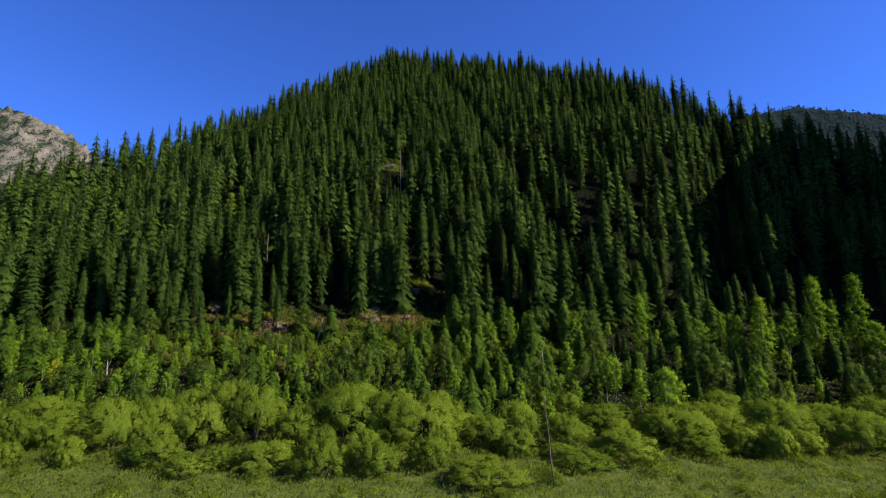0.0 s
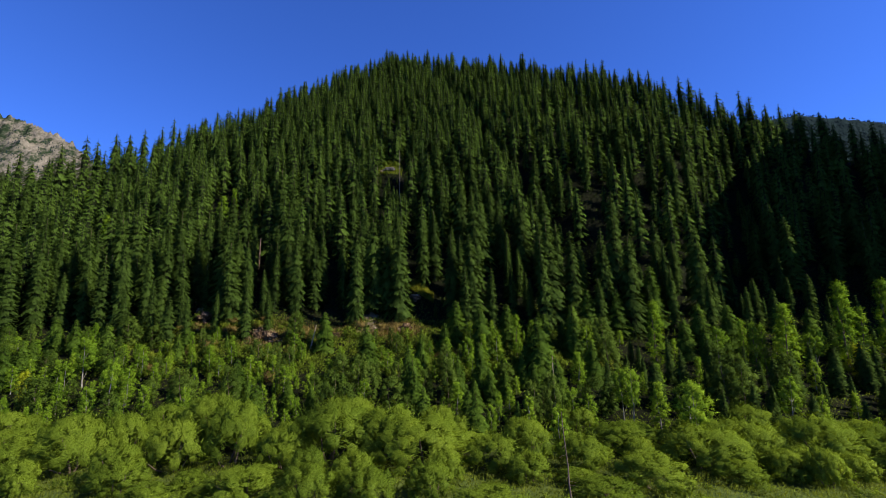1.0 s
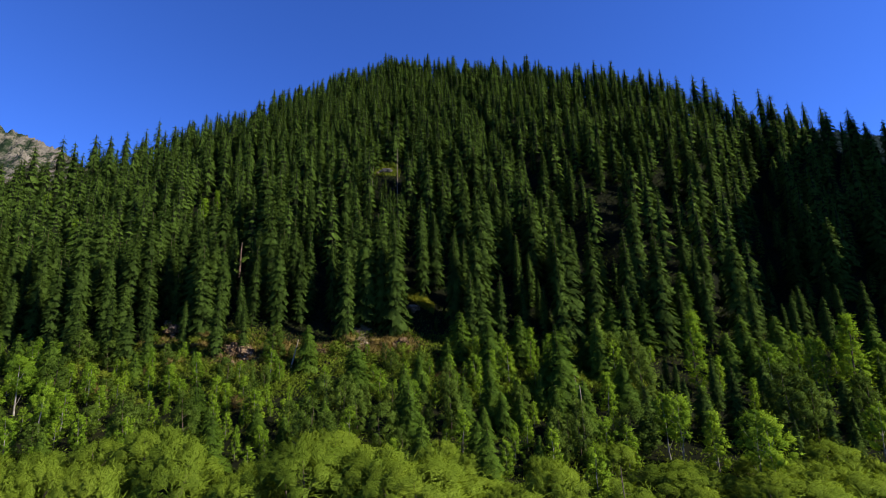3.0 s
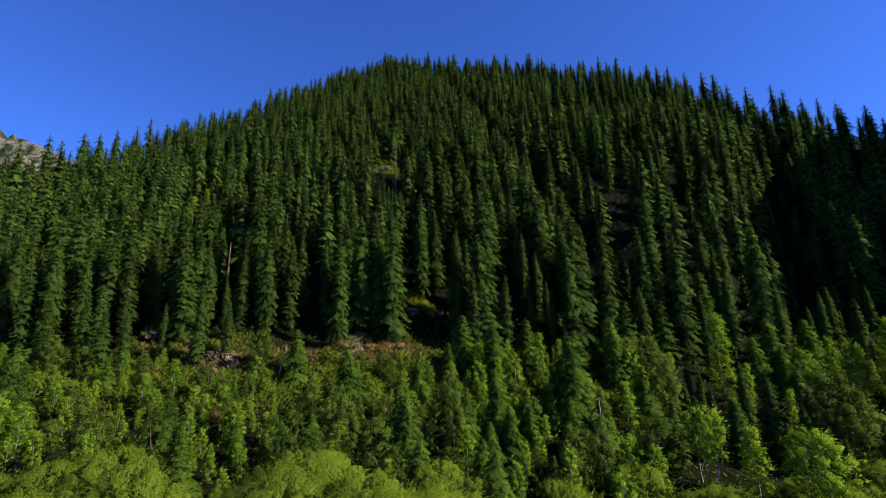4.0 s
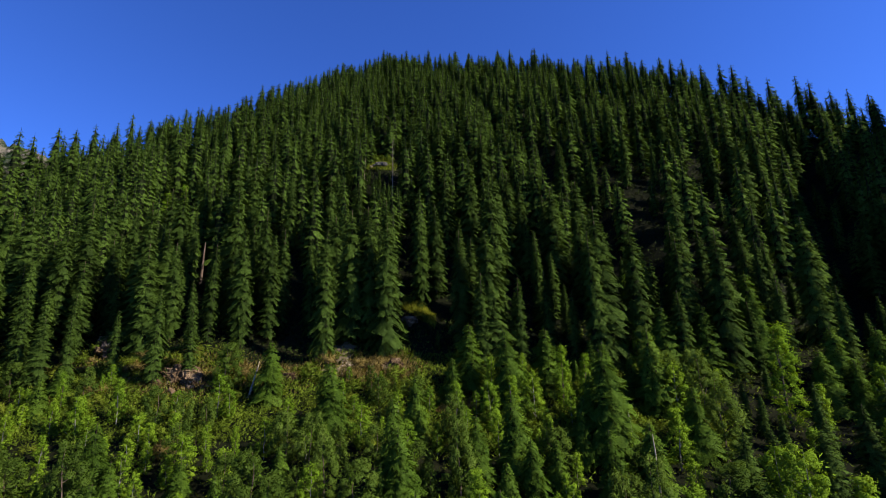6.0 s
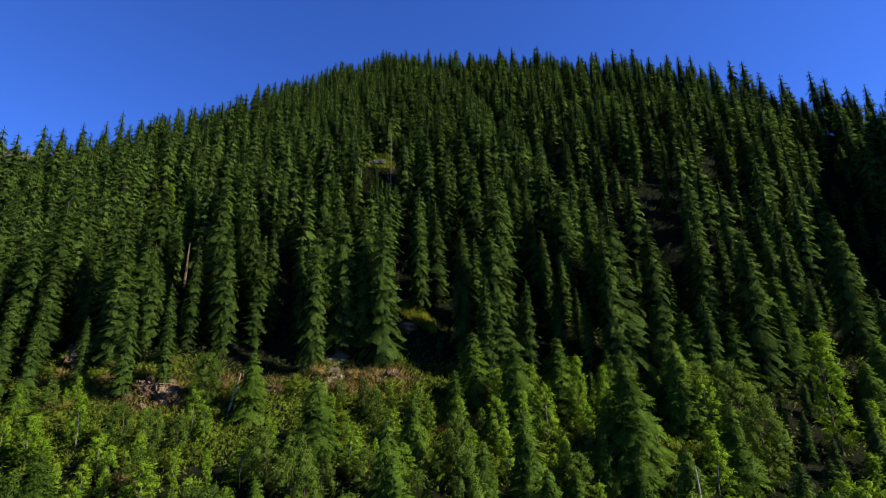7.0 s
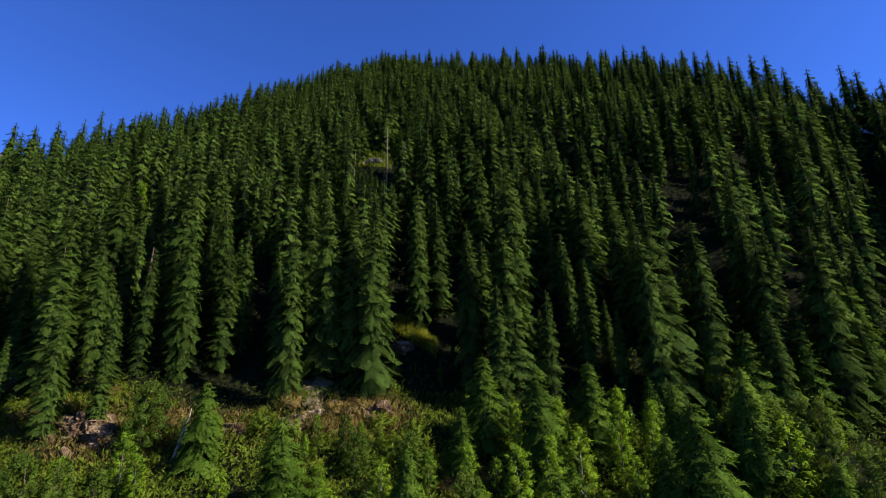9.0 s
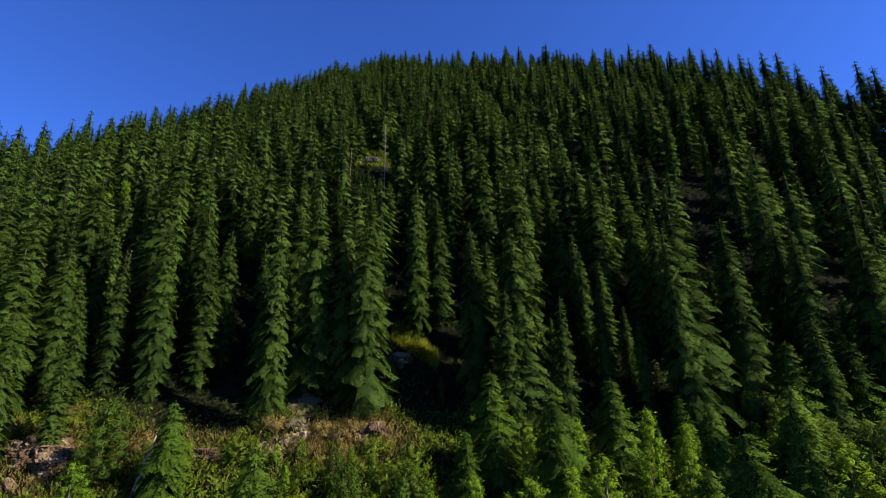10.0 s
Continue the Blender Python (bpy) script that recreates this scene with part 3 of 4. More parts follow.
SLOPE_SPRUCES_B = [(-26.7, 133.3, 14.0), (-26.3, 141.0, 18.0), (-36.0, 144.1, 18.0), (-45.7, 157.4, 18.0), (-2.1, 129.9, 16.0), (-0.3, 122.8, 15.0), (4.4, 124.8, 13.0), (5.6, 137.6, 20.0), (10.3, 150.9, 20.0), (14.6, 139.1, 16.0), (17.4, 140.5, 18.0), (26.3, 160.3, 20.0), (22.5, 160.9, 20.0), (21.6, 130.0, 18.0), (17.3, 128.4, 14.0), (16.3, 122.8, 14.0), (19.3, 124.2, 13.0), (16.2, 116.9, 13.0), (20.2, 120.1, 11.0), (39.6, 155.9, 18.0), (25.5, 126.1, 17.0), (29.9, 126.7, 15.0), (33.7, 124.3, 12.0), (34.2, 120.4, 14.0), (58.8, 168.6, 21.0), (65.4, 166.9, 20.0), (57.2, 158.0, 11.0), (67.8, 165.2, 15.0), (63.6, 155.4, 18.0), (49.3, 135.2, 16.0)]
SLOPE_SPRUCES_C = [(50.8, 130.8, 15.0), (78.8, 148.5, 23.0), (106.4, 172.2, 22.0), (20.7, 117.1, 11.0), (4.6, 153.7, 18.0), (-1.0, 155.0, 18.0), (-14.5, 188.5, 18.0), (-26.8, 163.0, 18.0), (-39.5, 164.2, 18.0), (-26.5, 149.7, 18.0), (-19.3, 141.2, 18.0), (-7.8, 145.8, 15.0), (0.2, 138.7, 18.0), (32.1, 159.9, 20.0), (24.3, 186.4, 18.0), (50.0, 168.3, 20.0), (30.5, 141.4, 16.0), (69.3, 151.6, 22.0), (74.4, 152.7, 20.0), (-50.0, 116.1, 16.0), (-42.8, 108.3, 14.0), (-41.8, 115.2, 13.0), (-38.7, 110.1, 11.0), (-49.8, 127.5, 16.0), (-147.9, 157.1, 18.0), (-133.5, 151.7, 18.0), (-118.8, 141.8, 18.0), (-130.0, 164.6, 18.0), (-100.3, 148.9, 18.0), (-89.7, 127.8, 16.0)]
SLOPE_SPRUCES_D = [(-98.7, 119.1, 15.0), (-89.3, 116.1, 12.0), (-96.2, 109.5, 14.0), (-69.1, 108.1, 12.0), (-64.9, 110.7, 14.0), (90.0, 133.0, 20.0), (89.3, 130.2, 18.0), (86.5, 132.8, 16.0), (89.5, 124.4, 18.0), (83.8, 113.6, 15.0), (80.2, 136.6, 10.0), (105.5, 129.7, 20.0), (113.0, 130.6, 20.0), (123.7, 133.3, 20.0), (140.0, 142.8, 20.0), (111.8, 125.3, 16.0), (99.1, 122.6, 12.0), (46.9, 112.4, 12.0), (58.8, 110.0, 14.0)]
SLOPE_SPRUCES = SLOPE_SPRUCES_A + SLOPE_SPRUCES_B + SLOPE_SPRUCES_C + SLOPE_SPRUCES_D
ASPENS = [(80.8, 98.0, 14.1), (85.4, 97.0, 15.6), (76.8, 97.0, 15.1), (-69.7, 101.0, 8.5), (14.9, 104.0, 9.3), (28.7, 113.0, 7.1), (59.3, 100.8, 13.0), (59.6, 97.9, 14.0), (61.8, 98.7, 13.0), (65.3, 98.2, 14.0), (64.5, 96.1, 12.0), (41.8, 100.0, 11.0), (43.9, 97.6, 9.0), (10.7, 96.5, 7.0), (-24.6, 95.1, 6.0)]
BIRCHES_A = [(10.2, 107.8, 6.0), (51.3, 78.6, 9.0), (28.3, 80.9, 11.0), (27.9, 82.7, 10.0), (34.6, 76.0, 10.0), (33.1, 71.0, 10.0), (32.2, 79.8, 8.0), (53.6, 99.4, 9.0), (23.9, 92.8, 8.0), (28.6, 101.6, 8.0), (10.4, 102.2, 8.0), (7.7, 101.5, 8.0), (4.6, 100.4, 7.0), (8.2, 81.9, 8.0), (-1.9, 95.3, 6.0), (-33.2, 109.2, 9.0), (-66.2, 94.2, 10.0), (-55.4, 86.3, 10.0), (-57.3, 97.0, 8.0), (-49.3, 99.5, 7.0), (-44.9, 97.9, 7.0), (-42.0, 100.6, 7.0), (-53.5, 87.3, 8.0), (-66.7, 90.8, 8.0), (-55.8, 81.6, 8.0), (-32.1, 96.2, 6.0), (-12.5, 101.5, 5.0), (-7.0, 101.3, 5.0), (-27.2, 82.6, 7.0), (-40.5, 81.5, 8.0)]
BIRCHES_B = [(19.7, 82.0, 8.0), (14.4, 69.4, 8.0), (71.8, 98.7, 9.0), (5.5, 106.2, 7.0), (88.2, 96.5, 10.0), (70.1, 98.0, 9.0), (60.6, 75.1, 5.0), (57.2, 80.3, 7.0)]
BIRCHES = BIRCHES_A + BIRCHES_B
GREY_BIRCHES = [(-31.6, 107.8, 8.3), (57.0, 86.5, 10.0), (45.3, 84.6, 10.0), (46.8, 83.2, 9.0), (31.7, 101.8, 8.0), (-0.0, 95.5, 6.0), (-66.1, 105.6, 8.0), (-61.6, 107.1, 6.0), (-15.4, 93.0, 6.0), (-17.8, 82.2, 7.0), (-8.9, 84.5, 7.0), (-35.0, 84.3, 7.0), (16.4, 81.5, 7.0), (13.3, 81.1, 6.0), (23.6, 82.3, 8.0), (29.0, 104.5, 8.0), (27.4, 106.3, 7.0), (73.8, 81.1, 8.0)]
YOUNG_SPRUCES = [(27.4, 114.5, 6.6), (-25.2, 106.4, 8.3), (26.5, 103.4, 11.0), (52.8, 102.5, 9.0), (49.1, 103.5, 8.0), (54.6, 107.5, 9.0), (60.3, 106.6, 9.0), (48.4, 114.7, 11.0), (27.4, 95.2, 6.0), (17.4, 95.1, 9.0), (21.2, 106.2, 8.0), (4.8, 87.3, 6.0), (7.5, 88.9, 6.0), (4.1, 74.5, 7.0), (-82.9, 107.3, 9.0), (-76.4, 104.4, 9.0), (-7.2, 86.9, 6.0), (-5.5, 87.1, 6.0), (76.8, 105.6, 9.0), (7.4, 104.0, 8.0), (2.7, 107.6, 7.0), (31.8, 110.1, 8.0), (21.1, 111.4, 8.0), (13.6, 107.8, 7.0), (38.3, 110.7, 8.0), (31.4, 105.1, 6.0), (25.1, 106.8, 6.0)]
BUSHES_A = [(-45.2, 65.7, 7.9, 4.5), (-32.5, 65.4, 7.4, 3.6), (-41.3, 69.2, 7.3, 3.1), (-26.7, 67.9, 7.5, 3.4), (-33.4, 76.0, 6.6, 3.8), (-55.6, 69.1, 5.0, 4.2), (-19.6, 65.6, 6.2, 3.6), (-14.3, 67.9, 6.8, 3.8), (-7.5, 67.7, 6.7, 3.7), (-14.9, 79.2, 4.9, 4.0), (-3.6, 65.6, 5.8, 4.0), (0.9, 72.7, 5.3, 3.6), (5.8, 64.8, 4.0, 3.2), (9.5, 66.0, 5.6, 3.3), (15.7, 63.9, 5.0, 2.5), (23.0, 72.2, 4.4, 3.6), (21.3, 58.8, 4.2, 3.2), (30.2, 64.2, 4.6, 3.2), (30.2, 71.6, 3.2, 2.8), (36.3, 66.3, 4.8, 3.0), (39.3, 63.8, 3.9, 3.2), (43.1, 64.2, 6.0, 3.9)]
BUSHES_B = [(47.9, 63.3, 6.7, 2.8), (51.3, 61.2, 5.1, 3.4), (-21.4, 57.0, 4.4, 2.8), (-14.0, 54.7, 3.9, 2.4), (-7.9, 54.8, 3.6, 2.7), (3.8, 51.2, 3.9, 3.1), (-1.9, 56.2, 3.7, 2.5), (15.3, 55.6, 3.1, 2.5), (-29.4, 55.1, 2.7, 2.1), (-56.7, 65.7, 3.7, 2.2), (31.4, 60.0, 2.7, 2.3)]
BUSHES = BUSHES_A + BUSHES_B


# ---- spruce forest ----
rng = np.random.RandomState(11)
CLEARINGS = [(46, 144, 3.5, 7), (-8.5, 135, 2.5, 8), (-73, 160, 3, 9), (-34, 138, 2.5, 6), (17, 159, 3, 8), (-27.5, 118.5, 7.5, 5.5), (60, 134, 2.5, 6), (12, 127, 2.5, 6), (-21.5, 188, 5, 11), (82, 136, 2.5, 6), (37, 143, 2.5, 6), (-16, 160, 5, 6), (27, 117.5, 4, 3), (-4.5, 121.5, 3.2, 5), (-11, 113, 7, 2.6), (-3, 112, 4, 2.6), (-24.5, 102, 4, 4.5), (-39, 107.5, 6, 5.0), (99, 114.5, 5, 4), (-56.8, 115.5, 3.2, 4.5), (-111, 117, 4.5, 6)]


def open_ground(x, y):
    return any(((x - cx) / a) ** 2 + ((y - cy) / b) ** 2 < 1 for cx, cy, a, b in CLEARINGS)


SUNNY = [(-25.0, 106.4, 14, 2.0), (-6.0, 126.6, 25, 2.6), (-9.0, 113.8, 20, 2.2), (-17.5, 168.5, 24, 2.8)]


def sunward(x, y):
    """Strips of low growth on the sunny side of the open ledges."""
    return any(0.5 < x - px < n and abs(y - py + 0.36 * (x - px)) < half for px, py, n, half in SUNNY)


def below_ledge(x, y, tall):
    """Trees just below the two open ledges are low."""
    for px, py, half, far in ((-17.5, 168.5, 5.0, 26), (-5.0, 126.5, 4.2, 12)):
        if 0 < py - y < far and abs(x - px - 0.14 * (py - y)) < half:
            tall = min(tall, max(2.5, 0.5 * (py - y)))
    return tall


def crest_at(x):
    return float(glide(np.array(x), CREST_X, CREST_Y, 12))


def apart(x, y, others, gap):
    return all((x - o[0]) ** 2 + (y - o[1]) ** 2 > gap * gap for o in others)


def in_gully(x, y):
    """The two ravines and the shaded foot of the slope between them carry only short trees."""
    return (112 < y < 178 and abs(x - 41 + (y - 133) * 0.33) < 4.5) or (114 < y < 170 and abs(x - 79 - (y - 127) * 0.68) < 5.5) or (62 < x < 106 and y < 128)


def grown(x, y):
    return rng.uniform(6.5, 10.5) if in_gully(x, y) else rng.uniform(10, 22)


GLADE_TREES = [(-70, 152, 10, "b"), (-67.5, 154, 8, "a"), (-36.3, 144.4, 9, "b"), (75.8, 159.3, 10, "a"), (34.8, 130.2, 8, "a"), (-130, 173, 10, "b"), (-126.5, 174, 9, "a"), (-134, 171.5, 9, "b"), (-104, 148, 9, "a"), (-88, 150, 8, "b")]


def in_forest(x, y):
    return not (-22 < x < 3 and y < 116.5) and y > 111 + 2.5 * math.sin(x * 0.13) and y < crest_at(x) + 6 and abs(x) < y * 1.02 + 8 and not open_ground(x, y) and not sunward(x, y) and apart(x, y, SLOPE_SPRUCES, 3.0) and apart(x, y, CREST_SPRUCES, 2.6) and all(abs(x - g[0]) > 3.4 or not -8 < y - g[1] < 3 for g in GLADE_TREES)


spots = scatter(rng, -205, 22, 108, 300, 4.5, in_forest) + scatter(rng, 22, 225, 108, 300, 5.5, in_forest)
brow = [(x, y) for x, y in scatter(rng, -150, 130, 165, 290, 3.3, lambda x, y: -8 < y - crest_at(x) < 3 and apart(x, y, CREST_SPRUCES, 2.2) and apart(x, y, spots, 2.2))]
spots.sort(key=lambda s: s[1] + 0.12 * abs(s[0]))
FIRST = 132
KINDS = [(2.25, 0.6), (2.6, 0.35), (2.05, 0.8), (2.85, 0.2), (2.4, 0.5), (2.0, 0.7)]
spruces = [make_spruce(100 + k, 20.0, rad, column=col) for k, (rad, col) in enumerate(KINDS)]
used = [False] * len(spruces)
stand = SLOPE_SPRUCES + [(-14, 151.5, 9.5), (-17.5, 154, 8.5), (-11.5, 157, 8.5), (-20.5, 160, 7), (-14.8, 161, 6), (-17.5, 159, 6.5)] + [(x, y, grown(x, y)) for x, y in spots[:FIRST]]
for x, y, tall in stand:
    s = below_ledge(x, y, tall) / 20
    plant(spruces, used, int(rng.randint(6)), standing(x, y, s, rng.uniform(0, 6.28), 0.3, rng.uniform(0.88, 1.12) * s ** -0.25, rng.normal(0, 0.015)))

far_kinds = [spruce_crown(np.random.RandomState(200 + k), 20.0, rad * 1.22, 17, 7, 1, 0.8, 0.06, col, 0.4, 6, 5, False) for k, (rad, col) in enumerate(KINDS)]
sprays, hearts = [], []
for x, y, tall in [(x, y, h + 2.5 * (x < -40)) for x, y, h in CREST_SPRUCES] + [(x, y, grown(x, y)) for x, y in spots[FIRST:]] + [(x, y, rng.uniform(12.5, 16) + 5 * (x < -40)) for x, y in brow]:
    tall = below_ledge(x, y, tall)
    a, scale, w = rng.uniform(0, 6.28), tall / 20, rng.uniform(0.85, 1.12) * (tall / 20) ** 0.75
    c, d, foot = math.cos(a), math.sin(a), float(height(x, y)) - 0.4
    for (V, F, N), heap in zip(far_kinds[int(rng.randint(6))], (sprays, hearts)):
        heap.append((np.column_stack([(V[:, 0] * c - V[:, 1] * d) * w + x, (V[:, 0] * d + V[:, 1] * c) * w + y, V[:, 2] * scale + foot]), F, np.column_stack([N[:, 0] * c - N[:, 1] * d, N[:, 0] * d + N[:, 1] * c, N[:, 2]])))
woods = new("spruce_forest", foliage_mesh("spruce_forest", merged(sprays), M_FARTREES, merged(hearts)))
tagged(woods, "dense dark green spruce forest covering the upper mountainside", "forest", kind="stuff")

# ---- broadleaf belt ----
FOOT = "broadleaf trees at the slope's foot"
birches = [make_broadleaf(300 + k, 9.0, 1.9 + 0.2 * k, M_BIRCH, M_PALE, "light green birch with a pale slender trunk at the slope's foot", "tree", FOOT, ("oval", "cone", "oval", "cone")[k]) for k in range(4)]
aspens = [make_broadleaf(310 + k, 11.0, 1.9, M_ASPEN, M_BARK, "bright lime-green upright aspen at the forest edge", "tree", FOOT, "cone", 0.05, 36, 40, 0.34, name="aspen") for k in range(3)]
greys = [make_broadleaf(320 + k, 8.0, 2.5, M_GREY, M_BARK, "dull grey-green spreading tree among birches", "tree", FOOT, leaf=0.34, name="grey_willow") for k in range(2)]
young = [make_spruce(330 + k, 8.0, 2.2, M_YOUNG, "young bluish-green spruce among broadleaf trees", "young spruces", 19, 10, 5, 0.34, 0.03, 0.1, "young_spruce") for k in range(3)]
open_birches = [make_broadleaf(340 + k, 10.0, 2.5, M_BIRCH, M_PALE, "light green birch with a bare pale trunk below its crown", "tree", FOOT, "oval", 0.36, 26, 34, 0.34) for k in range(2)]
yellow = make_broadleaf(345, 8.0, 1.9, M_YELLOW, M_BARK, "yellowing lime-coloured aspen among green trees", "tree", FOOT, "oval", 0.12, 30, 34, 0.34, name="aspen")
used_o = [False] * 2
yellow.matrix_basis = standing(-71.0, 87.5, 0.85, 0.4)
copy_thing(yellow, standing(76.5, 95.0, 1.15, 2.0))
used_b, used_a, used_g, used_y = [False] * 4, [False] * 3, [False] * 2, [False] * 3
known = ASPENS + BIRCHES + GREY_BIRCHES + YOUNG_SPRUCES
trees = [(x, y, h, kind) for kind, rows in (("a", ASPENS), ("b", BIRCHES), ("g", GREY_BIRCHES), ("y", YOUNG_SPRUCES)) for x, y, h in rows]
for x, y in scatter(rng, -140, 18, 79, 113, 3.4, lambda x, y: abs(x) < y * 1.1 + 8 and not open_ground(x, y) and not sunward(x, y) and apart(x, y, known, 2.4)) + scatter(rng, 18, 140, 79, 113, 4.5, lambda x, y: abs(x) < y * 1.1 + 8 and not open_ground(x, y) and not sunward(x, y) and apart(x, y, known, 2.6)):
    u = rng.uniform()
    kind = "y" if u < 0.2 + 0.15 * (x > 0) + 0.32 * (x > 25) + 0.13 * (x > 30 and y > 96) - 0.1 * (x < -20) else "g" if u < 0.55 + 0.2 * (x > 25) - 0.25 * (x < -20) else "a" if u > 0.95 else "b"
    if kind == "y" and x > 25:
        kind = "s"
    room = max(1.2, (113.5 - y) * (0.7 if x < -48 else 0.52 if x < 12 else 0.8) + 0.8)
    trees.append((x, y, min(rng.uniform(3.2, 7.0) + 1.5 * (x > 20), room * rng.uniform(0.75, 1.1)), kind))
trees += GLADE_TREES
for x, y, h, kind in trees:
    turn, w = rng.uniform(0, 6.28), rng.uniform(0.9, 1.2)
    if kind == "y" and abs(x + 25) < 1.6 and y < 107.5:
        w = 1.1
    if kind == "a":
        plant(aspens, used_a, int(rng.randint(3)), standing(x, y, h / 11, turn, 0.2, w))
    elif kind == "b" and h >= 9 and y < 100:
        plant(open_birches, used_o, int(rng.randint(2)), standing(x, y, h / 10, turn, 0.2, w))
    elif kind == "b":
        plant(birches, used_b, int(rng.randint(4)), standing(x, y, h / 9, turn, 0.2, w))
    elif kind == "s":
        plant(spruces, used, int(rng.randint(6)), standing(x, y, h / 20, turn, 0.2, w * 1.5))
    elif kind == "g":
        plant(greys, used_g, int(rng.randint(2)), standing(x, y, h / 8, turn, 0.2, w))
    else:
        plant(young, used_y, int(rng.randint(3)), standing(x, y, h / 8, turn, 0.2, w))

# ---- small shrubs on the slope's foot ----
LOW = "low shrubs below the spruces"
shrubs = [make_bush(380, 1.6, 1.3, M_SHRUB, "low olive green shrub on the slope's foot", LOW, 12, 30, 0.30, 0.6, "shrub", stems=1), make_bush(381, 1.6, 1.4, M_SHRUB, "low olive green shrub on the slope's foot", LOW, 12, 30, 0.30, 0.6, "shrub", stems=1), make_bush(382, 1.5, 1.5, M_SCRUB, "low olive shrub on the slope's foot", LOW, 12, 30, 0.30, 0.5, "shrub", stems=1), make_bush(383, 1.2, 1.3, M_DRY, "low yellow-brown drying shrub among rocks", LOW, 12, 34, 0.36, 0.5, "shrub", stems=1)]
used_s = [False] * 4
for x, y in scatter(rng, -72, 34, 97, 115, 2.75, lambda x, y: rng.uniform() < 0.8):
    rocky = open_ground(x, y)
    if (abs(x + 24.5) < 4 and 98 < y < 106) or (abs(x + 39) < 4 and 105 < y < 111):
        continue
    if rocky and y > 109 and (rng.uniform() < 0.6 or -20 < x < -6):
        continue
    k = 3 if rng.uniform() < (0.5 if rocky and y > 108 else 0.07) else int(rng.randint(3))
    plant(shrubs, used_s, k, standing(x, y, rng.uniform(0.35, 0.8) if rocky and y > 108.5 else rng.uniform(0.7, 1.5), rng.uniform(0, 6.28), 0.1, rng.uniform(0.9, 1.3)))

for k in range(16):
    plant(shrubs, used_s, 3 if k % 2 else 2, standing(rng.uniform(-51, -38), rng.uniform(112, 116.5), rng.uniform(0.6, 1.1), rng.uniform(0, 6.28), 0.1, rng.uniform(1.0, 1.5)))
for k in range(10):
    plant(shrubs, used_s, 3 if k % 3 else 0, standing(rng.normal(-57.0, 1.6), rng.uniform(113.5, 120.5), rng.uniform(0.6, 1.2), rng.uniform(0, 6.28), 0.1, rng.uniform(1.0, 1.5)))
for k in range(9):
    plant(shrubs, used_s, 3, standing(rng.uniform(-14.5, -9.5), rng.uniform(112.3, 114.6), rng.uniform(0.55, 1.0), rng.uniform(0, 6.28), 0.1, rng.uniform(1.0, 1.5)))

for x, y, size in [(-20.2, 170.6, 1.5), (-15.9, 170.2, 1.3), (-18.4, 171.5, 1.0)]:
    plant(shrubs, used_s, 0, standing(x, y, size, rng.uniform(0, 6.28), 0.1))

# ---- willow thicket ----
bushes = [make_bush(400 + k, 5.0, 3.4, M_WILLOW, "rounded soft green willow bush on the valley floor", "willow bushes") for k in range(5)]
used_w = [False] * 5
low_bushes = [make_bush(410 + k, 1.2, 1.3, M_WILLOW, "small low green willow bush in the meadow", "small willow bushes", 16, 26, 0.26, 0.3, stems=1) for k in range(2)]
used_l = [False] * 2
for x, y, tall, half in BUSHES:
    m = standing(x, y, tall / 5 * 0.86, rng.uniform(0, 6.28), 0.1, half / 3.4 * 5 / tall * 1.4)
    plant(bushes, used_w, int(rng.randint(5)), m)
for x, y in scatter(rng, -95, 95, 60, 81, 5.2, lambda x, y: abs(x) < y * 1.05 + 10 and apart(x, y, BUSHES, 3.6)):
    plant(bushes, used_w, int(rng.randint(5)), standing(x, y, rng.uniform(0.35, 0.72), rng.uniform(0, 6.28), 0.1, rng.uniform(1.0, 1.4)))
for x, y in scatter(rng, -75, 75, 42, 61, 3.6, lambda x, y: abs(x) < y * 1.05 + 8 and apart(x, y, BUSHES, 3.0) and rng.uniform() < 0.75):
    plant(low_bushes, used_l, int(rng.randint(2)), standing(x, y, rng.uniform(0.5, 1.5), rng.uniform(0, 6.28), 0.1, rng.uniform(1.0, 1.7)))


# ---- low growth ----
def growth(name, label, mat, x, y, tall, size, slim, upright, seed, category="scrub"):
    """Loose leaves and blades of a low cover over the ground."""
    r = np.random.RandomState(seed)
    swell = np.clip(0.6 + 0.6 * waves(x, y, 7, 51) + 0.4 * waves(x, y, 2.6, 52), 0.12, 1.9)
    at = np.column_stack([x, y, height(x, y) + r.uniform(0, 1, len(x)) * swell * tall])
    size = size * r.uniform(0.6, 1.4, len(x))
    ob = new(name, foliage_mesh(name, leaves(at, np.column_stack([r.normal(0, 0.5, (len(x), 2)), np.full(len(x), upright)]), size, size * slim, r, np.column_stack([r.normal(0, 0.5, (len(x), 2)) + (0.15, -0.35), np.full(len(x), 0.8)])), mat))
    return tagged(ob, label, category, kind="stuff")


sx, sy = rng.uniform(-85, 85, 210000), 70 - 38 * rng.uniform(0, 1, 210000) ** 1.1 - 6 * rng.uniform(0, 1, 210000) ** 3
ok = np.abs(sx) < sy * 1.1 + 8
growth("low_scrub", "low green scrub and tall grass on the valley floor", M_SCRUB, sx[ok], sy[ok], 0.7, 0.30, 0.36, 0.8, 61)
ux, uy = np.concatenate([rng.uniform(-115, 115, 48000), rng.uniform(-60, 35, 60000)]), np.concatenate([rng.uniform(76, 122, 48000), rng.uniform(98, 117, 60000)])
bare = ((ux + 39.5) / 5) ** 2 + ((uy - 109) / 3.2) ** 2 < 1
bare |= ((ux + 29) / 8) ** 2 + ((uy - 117) / 5) ** 2 < 1
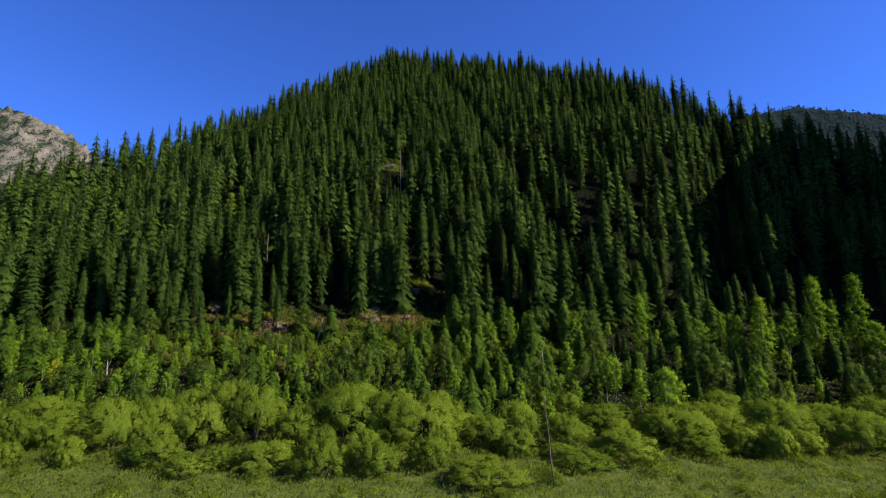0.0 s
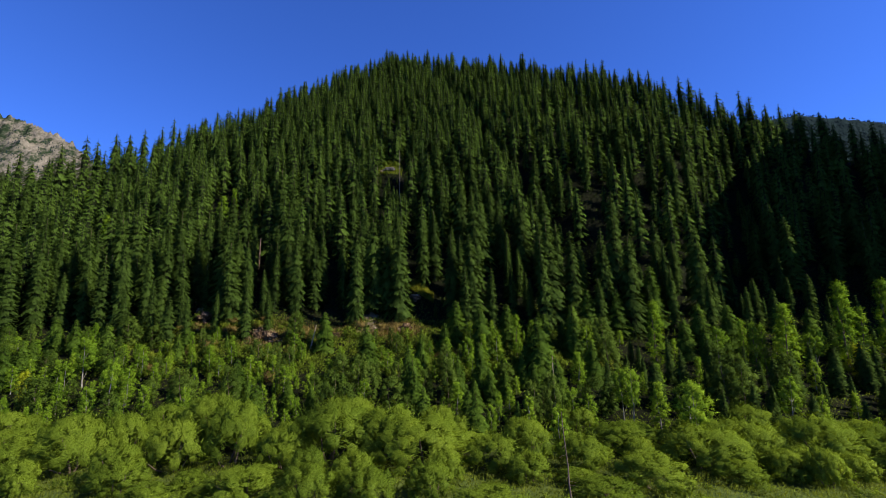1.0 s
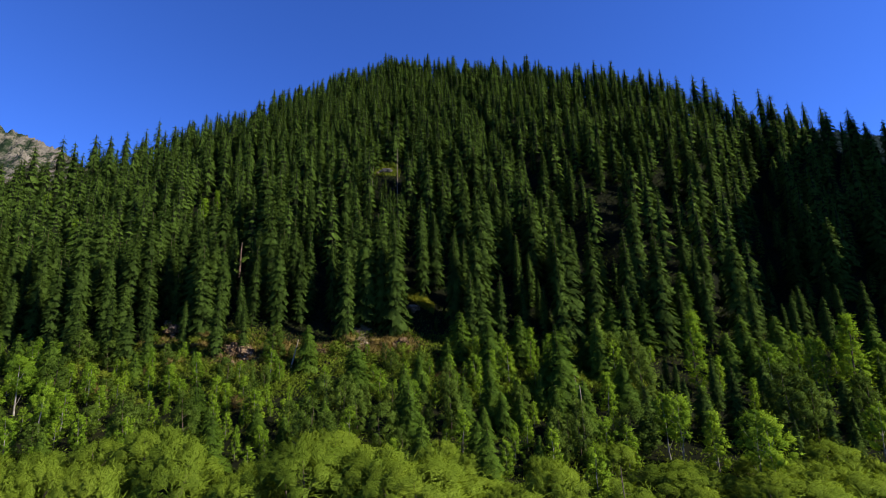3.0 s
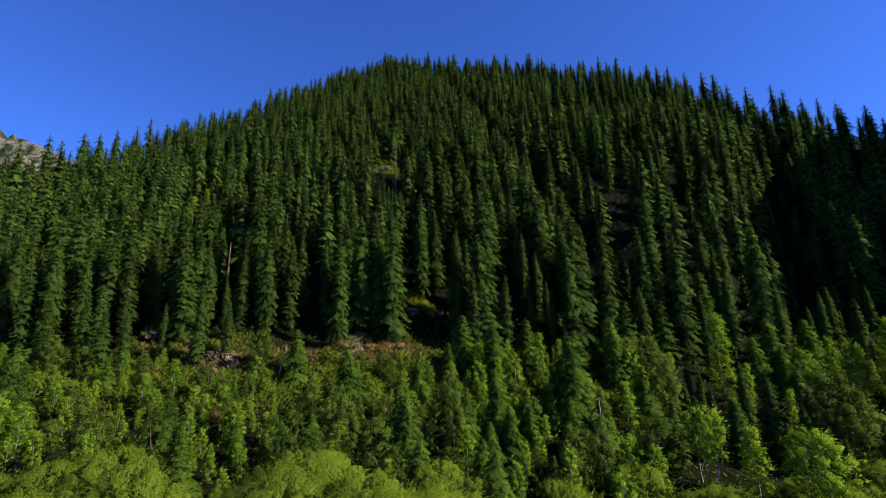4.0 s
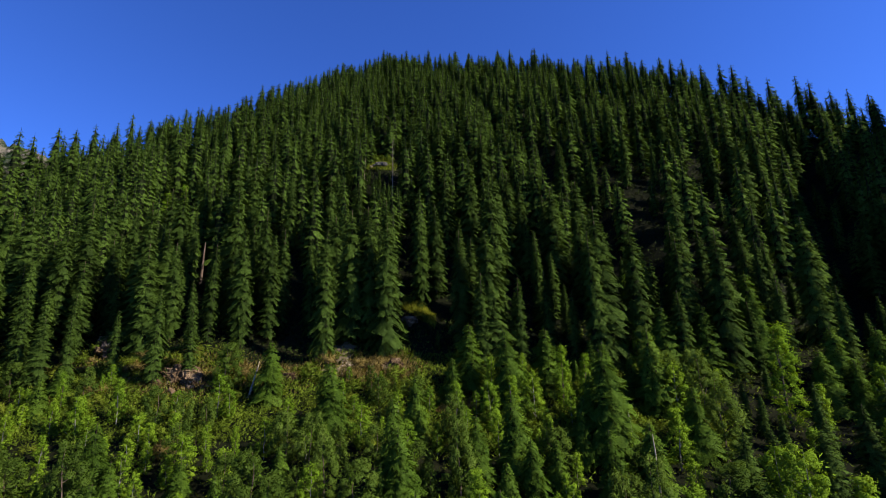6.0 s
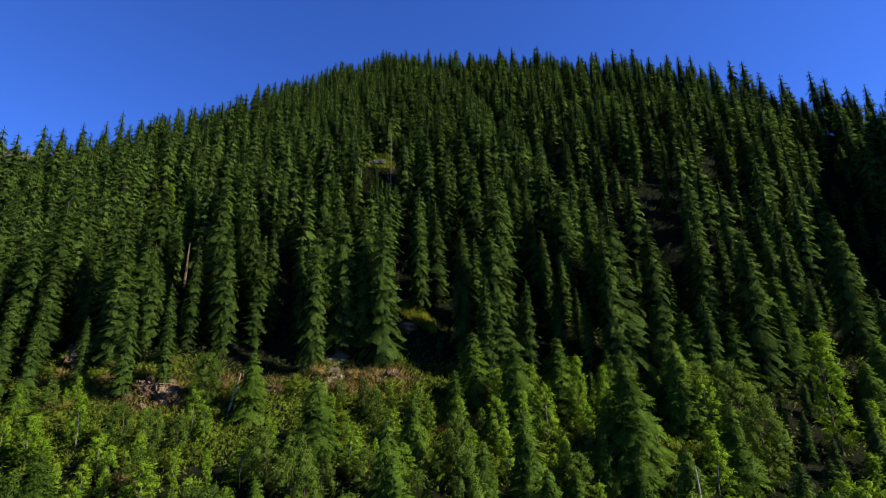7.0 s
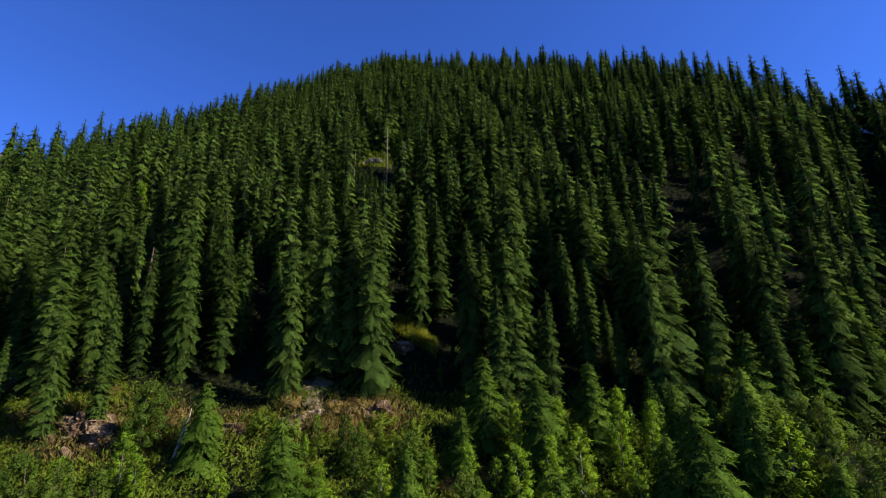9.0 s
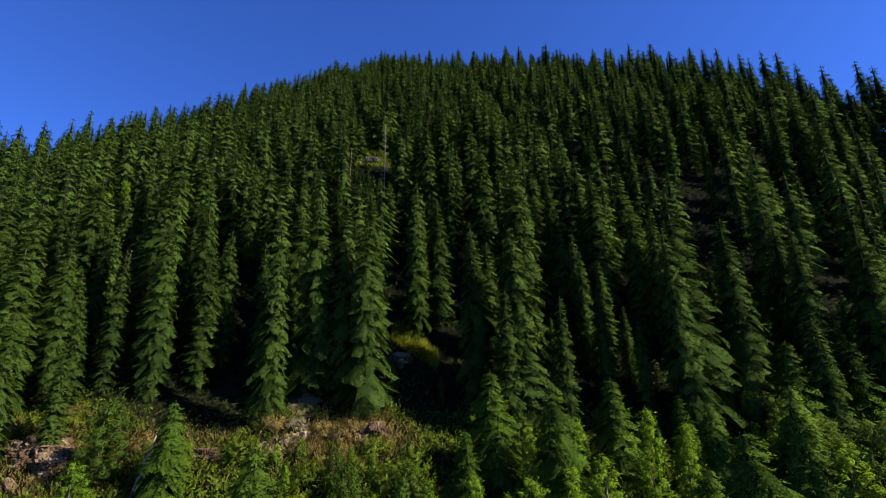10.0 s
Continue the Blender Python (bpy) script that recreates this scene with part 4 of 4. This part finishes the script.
bare |= ((ux + 12) / 8) ** 2 + ((uy - 112.5) / 3.2) ** 2 < 1
ok = (np.abs(ux) < uy * 1.05 + 5) & ~(bare & (rng.uniform(0, 1, len(ux)) < 0.88))
growth("undergrowth", "green undergrowth of seedlings and herbs at the slope's foot", M_SHRUB, ux[ok], uy[ok], 1.1, 0.42, 0.5, 0.4, 62)
# dark herb cover added so open spots on the slope read as shaded
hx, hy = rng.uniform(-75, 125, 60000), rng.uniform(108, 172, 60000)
growth("forest_herbs", "herbs on the forest floor, darkened for the shade under the spruces", M_SHADE_HERBS, hx, hy, 0.5, 0.7, 0.6, 0.3, 66)
dx = np.concatenate([rng.normal(-38, 6, 6000), rng.normal(-11, 2.8, 7000), rng.normal(-26, 5, 2500)])
dy = np.concatenate([rng.normal(110.5, 2.5, 6000), rng.normal(112.3, 2.0, 7000), rng.normal(111.5, 2.0, 2500)])
growth("dry_scrub", "brown and yellowing dry scrub among the rocks", M_DRY, dx, dy, 0.6, 0.6, 0.25, 0.9, 63)
q = rng.normal(0, 1, (6000, 2)).clip(-1.7, 1.7)
growth("grass_patch", "sunlit yellow-green tussock grass on a rocky knob", M_GRASS, -5.4 + q[:, 0] * 1.7, 126.2 - q[:, 0] * 1.3 + q[:, 1] * 0.9, 0.5, 0.8, 0.14, 1.0, 64, "grass")
q = rng.normal(0, 1, (2600, 2)).clip(-1.7, 1.7)
growth("grass_ledge", "small sunlit grass ledge high on the slope", M_SCRUB, -17.8 + q[:, 0] * 2.4, 169.0 + q[:, 1] * 1.6, 0.5, 1.0, 0.15, 1.0, 65, "grass")


# ---- rocks ----
def rock_mesh(seed, flat=0.8):
    """A broken boulder: a ball cut by random planes and roughened."""
    r = np.random.RandomState(seed)
    bm = bmesh.new()
    bmesh.ops.create_icosphere(bm, subdivisions=3, radius=1.0)
    cuts = [(Vector(r.normal(0, 1, 3)).normalized(), r.uniform(0.4, 0.8)) for _ in range(13)]
    for v in bm.verts:
        for n, d in cuts:
            over = v.co.dot(n) - d
            if over > 0:
                v.co -= n * over * 0.92
        v.co *= 1 + 0.05 * noise.noise(v.co * 2.3 + Vector((seed, 0, 0)))
        v.co.z *= flat
    mesh = bpy.data.meshes.new("rock")
    bm.to_mesh(mesh)
    bm.free()
    mesh.materials.append(M_ROCK)
    return mesh


def crag_mesh(seed):
    """A fissured rocky outcrop, broader than high."""
    bm = bmesh.new()
    bmesh.ops.create_icosphere(bm, subdivisions=5, radius=1.0)
    off = Vector((seed * 3.1, seed * 1.7, 0))
    for v in bm.verts:
        p = v.co.copy()
        k = 1 + 0.45 * noise.noise(p * 1.4 + off) + 0.30 * abs(noise.noise(p * 3.2 + off)) - 0.22 * abs(noise.noise(p * 6.5 + off)) + 0.10 * noise.noise(p * 13 + off)
        v.co = p * k
        v.co.z = v.co.z * 0.8 + 0.10 * math.sin(v.co.z * 9)
    mesh = bpy.data.meshes.new("rock")
    bm.to_mesh(mesh)
    bm.free()
    mesh.materials.append(M_ROCK)
    return mesh


ROCKS = [rock_mesh(k) for k in range(5)]
CRAGS = [crag_mesh(k) for k in range(3)]


STONES = [m.copy() for m in ROCKS]
for m in STONES:
    m.materials[0] = M_STONE
GREY_CRAG = CRAGS[1].copy()
GREY_CRAG.materials[0] = M_GREYSTONE


def put_rock(x, y, size, name="boulder", label="weathered warm brown boulder on the slope", group="boulders", sink=0.25):
    ob = new(name, (STONES if name == "stone" else ROCKS)[int(rng.randint(5))])
    ob.matrix_basis = Matrix.Translation((x, y, float(height(x, y)) + size * (0.35 - sink))) @ Euler((rng.uniform(-0.5, 0.5), rng.uniform(-0.5, 0.5), rng.uniform(0, 6.28))).to_matrix().to_4x4() @ Matrix.Diagonal((size, size * rng.uniform(0.8, 1.2), size * rng.uniform(0.8, 1.3), 1))
    return tagged(ob, label, "rock", group)


for k, (x, y, size, broad) in enumerate([(-8.6, 113.7, 1.25, 1.0), (-9.9, 113.2, 0.9, 0.9), (-12.0, 112.9, 0.7, 1.5), (-9.6, 112.3, 0.6, 1.2), (-7.2, 124.0, 1.2, 1.2), (-18.4, 168.0, 1.3, 1.5), (-39.8, 110.8, 1.7, 1.3), (-37.6, 109.8, 1.3, 1.1), (-42.0, 110.6, 1.2, 1.4), (-24.0, 110.6, 0.9, 1.6), (-56.8, 118.2, 1.6, 1.1), (-58.2, 120.2, 1.2, 1.2), (-112.0, 121.0, 2.0, 1.2), (-109.8, 119.6, 1.2, 1.3)]):
    ob = new("rock_outcrop", GREY_CRAG if y > 150 else CRAGS[k % 3])
    ob.matrix_basis = Matrix.Translation((x, y, float(height(x, y)) + size * 0.15)) @ Matrix.Rotation(rng.uniform(0, 6.28), 4, "Z") @ Matrix.Diagonal((size * broad, size, size, 1))
    tagged(ob, "fissured grey rock outcrop under a grassy ledge" if y > 150 else "fissured warm brown rock outcrop with dry grass around", "rock", "outcrops")
for x, y, size in [(-13.0, 113.2, 0.8), (-7.0, 113.2, 0.7), (-10.0, 111.4, 0.6), (-12.4, 111.6, 0.5), (-7.3, 123.6, 1.1), (-6.6, 124.2, 0.8), (-8.0, 122.7, 0.7)]:
    put_rock(x, y, size)
for x, y, size in [(-19.2, 168.4, 1.4), (-17.4, 168.6, 1.1), (-20.8, 167.8, 0.9)]:
    put_rock(x, y, size, "stone", "pale grey stone on a grassy ledge", "ledge stones")
for k in range(34):
    put_rock(rng.normal(-39.3, 2.6), rng.normal(109.9, 1.2), rng.uniform(0.4, 1.1), label="dark reddish boulder in a rocky break of the slope")
for x, y, size in [(-55.8, 116.6, 0.8), (-57.6, 116.2, 0.6), (-56.6, 114.8, 0.5), (-58.6, 118.4, 0.7), (-113.4, 119.2, 0.9), (-110.6, 118.2, 0.7)]:
    put_rock(x, y, size)
for k in range(120):
    f = rng.uniform(0, 1)
    put_rock(-18.8 + 4.2 * f + rng.normal(0, 0.55), 110.6 + 3.4 * f + rng.normal(0, 0.7), rng.uniform(0.16, 0.5), "stone", "pale broken stone in a scree heap", "scree stones")

u, v = np.meshgrid(np.linspace(-1, 1, 26), np.linspace(-1, 1, 26), indexing="ij")
bx, by = -17.8 + 2.4 * u * (1 + 0.12 * np.sin(v * 5)), 117.5 + 3.2 * v * (1 + 0.12 * np.sin(u * 6))
bank_edge = np.clip(1 - (u ** 2 + v ** 2), -0.3, 1)
bank = new("clay_bank", from_arrays("clay_bank", np.column_stack([bx.ravel(), by.ravel(), (height(bx, by) + 0.45 * bank_edge + 0.12 * waves(bx, by, 2.0, 71)).ravel()]), grid_faces(26, 26), M_CLAY, True))
tagged(bank, "bare pale clay bank below the spruces", "bank", kind="structure")


# ---- dead wood ----
def make_dead(name, label, base, tall, lean_to, thick, twigs, seed, mat=M_DEAD):
    r = np.random.RandomState(seed)
    root = thing(name, label, "dead tree", "")
    root.matrix_basis = Matrix.Translation(ground_point(*base) + Vector((0, 0, -0.3)))
    ks = np.linspace(0, 1, 7)
    pts = np.column_stack([lean_to[0] * ks, lean_to[1] * ks, tall * ks]) + r.normal(0, 0.03, (7, 3))
    part("trunk", from_arrays("trunk", *tapered(pts, thick * np.linspace(1, 0.25, 7), 8), mat, True), root)
    for k in range(twigs):
        f = r.uniform(0.25, 0.97)
        p = np.array([lean_to[0] * f, lean_to[1] * f, tall * f])
        a = r.uniform(0, math.tau)
        n = tall * 0.11 * (1.15 - f) * r.uniform(0.6, 1.4)
        e = p + np.array([math.cos(a) * n, math.sin(a) * n, -0.25 * n])
        part("branch", from_arrays("branch", *tapered([p, (p + e) / 2 + (0, 0, 0.06 * n), e], [thick * 0.16, thick * 0.1, 0.01], 4), mat, True), root)
    return root


make_dead("leaning_log", "pale barkless dead trunk leaning beside a young spruce", (-28.4, 107.0), 5.2, (0.9, 1.2), 0.20, 0, 501)
make_dead("white_snag", "pale broken dead birch trunk", (20.4, 95.8), 5.6, (-0.3, 0.3), 0.16, 4, 502, M_PALE)
make_dead("brown_snag", "brown broken spruce trunk without bark", (-50.7, 133.8), 9.0, (0.3, 0.2), 0.36, 5, 503, M_BARK)
make_dead("grey_dead_spruce", "bare grey dead spruce beside a rock ledge", (-13.5, 156.0), 17.0, (0.2, 0.0), 0.14, 60, 504, M_SNAG)
make_dead("grey_dead_spruce", "bare grey dead spruce beside a rock ledge", (-9.2, 156.5), 14.0, (0.1, 0.2), 0.11, 46, 505, M_SNAG)
make_dead("grey_dead_spruce", "bare grey dead spruce beside a rock ledge", (-21.3, 158.0), 9.5, (0.2, 0.0), 0.10, 34, 506, M_SNAG)
make_dead("grey_snag", "grey dead trunk standing among birches", (17.2, 82.4), 9.5, (-0.2, 0.0), 0.16, 8, 507)
make_dead("thin_sapling", "thin dark half-bare sapling in the willow scrub", (11.0, 51.0), 9.4, (-0.5, 0.3), 0.10, 16, 508, M_BARK)
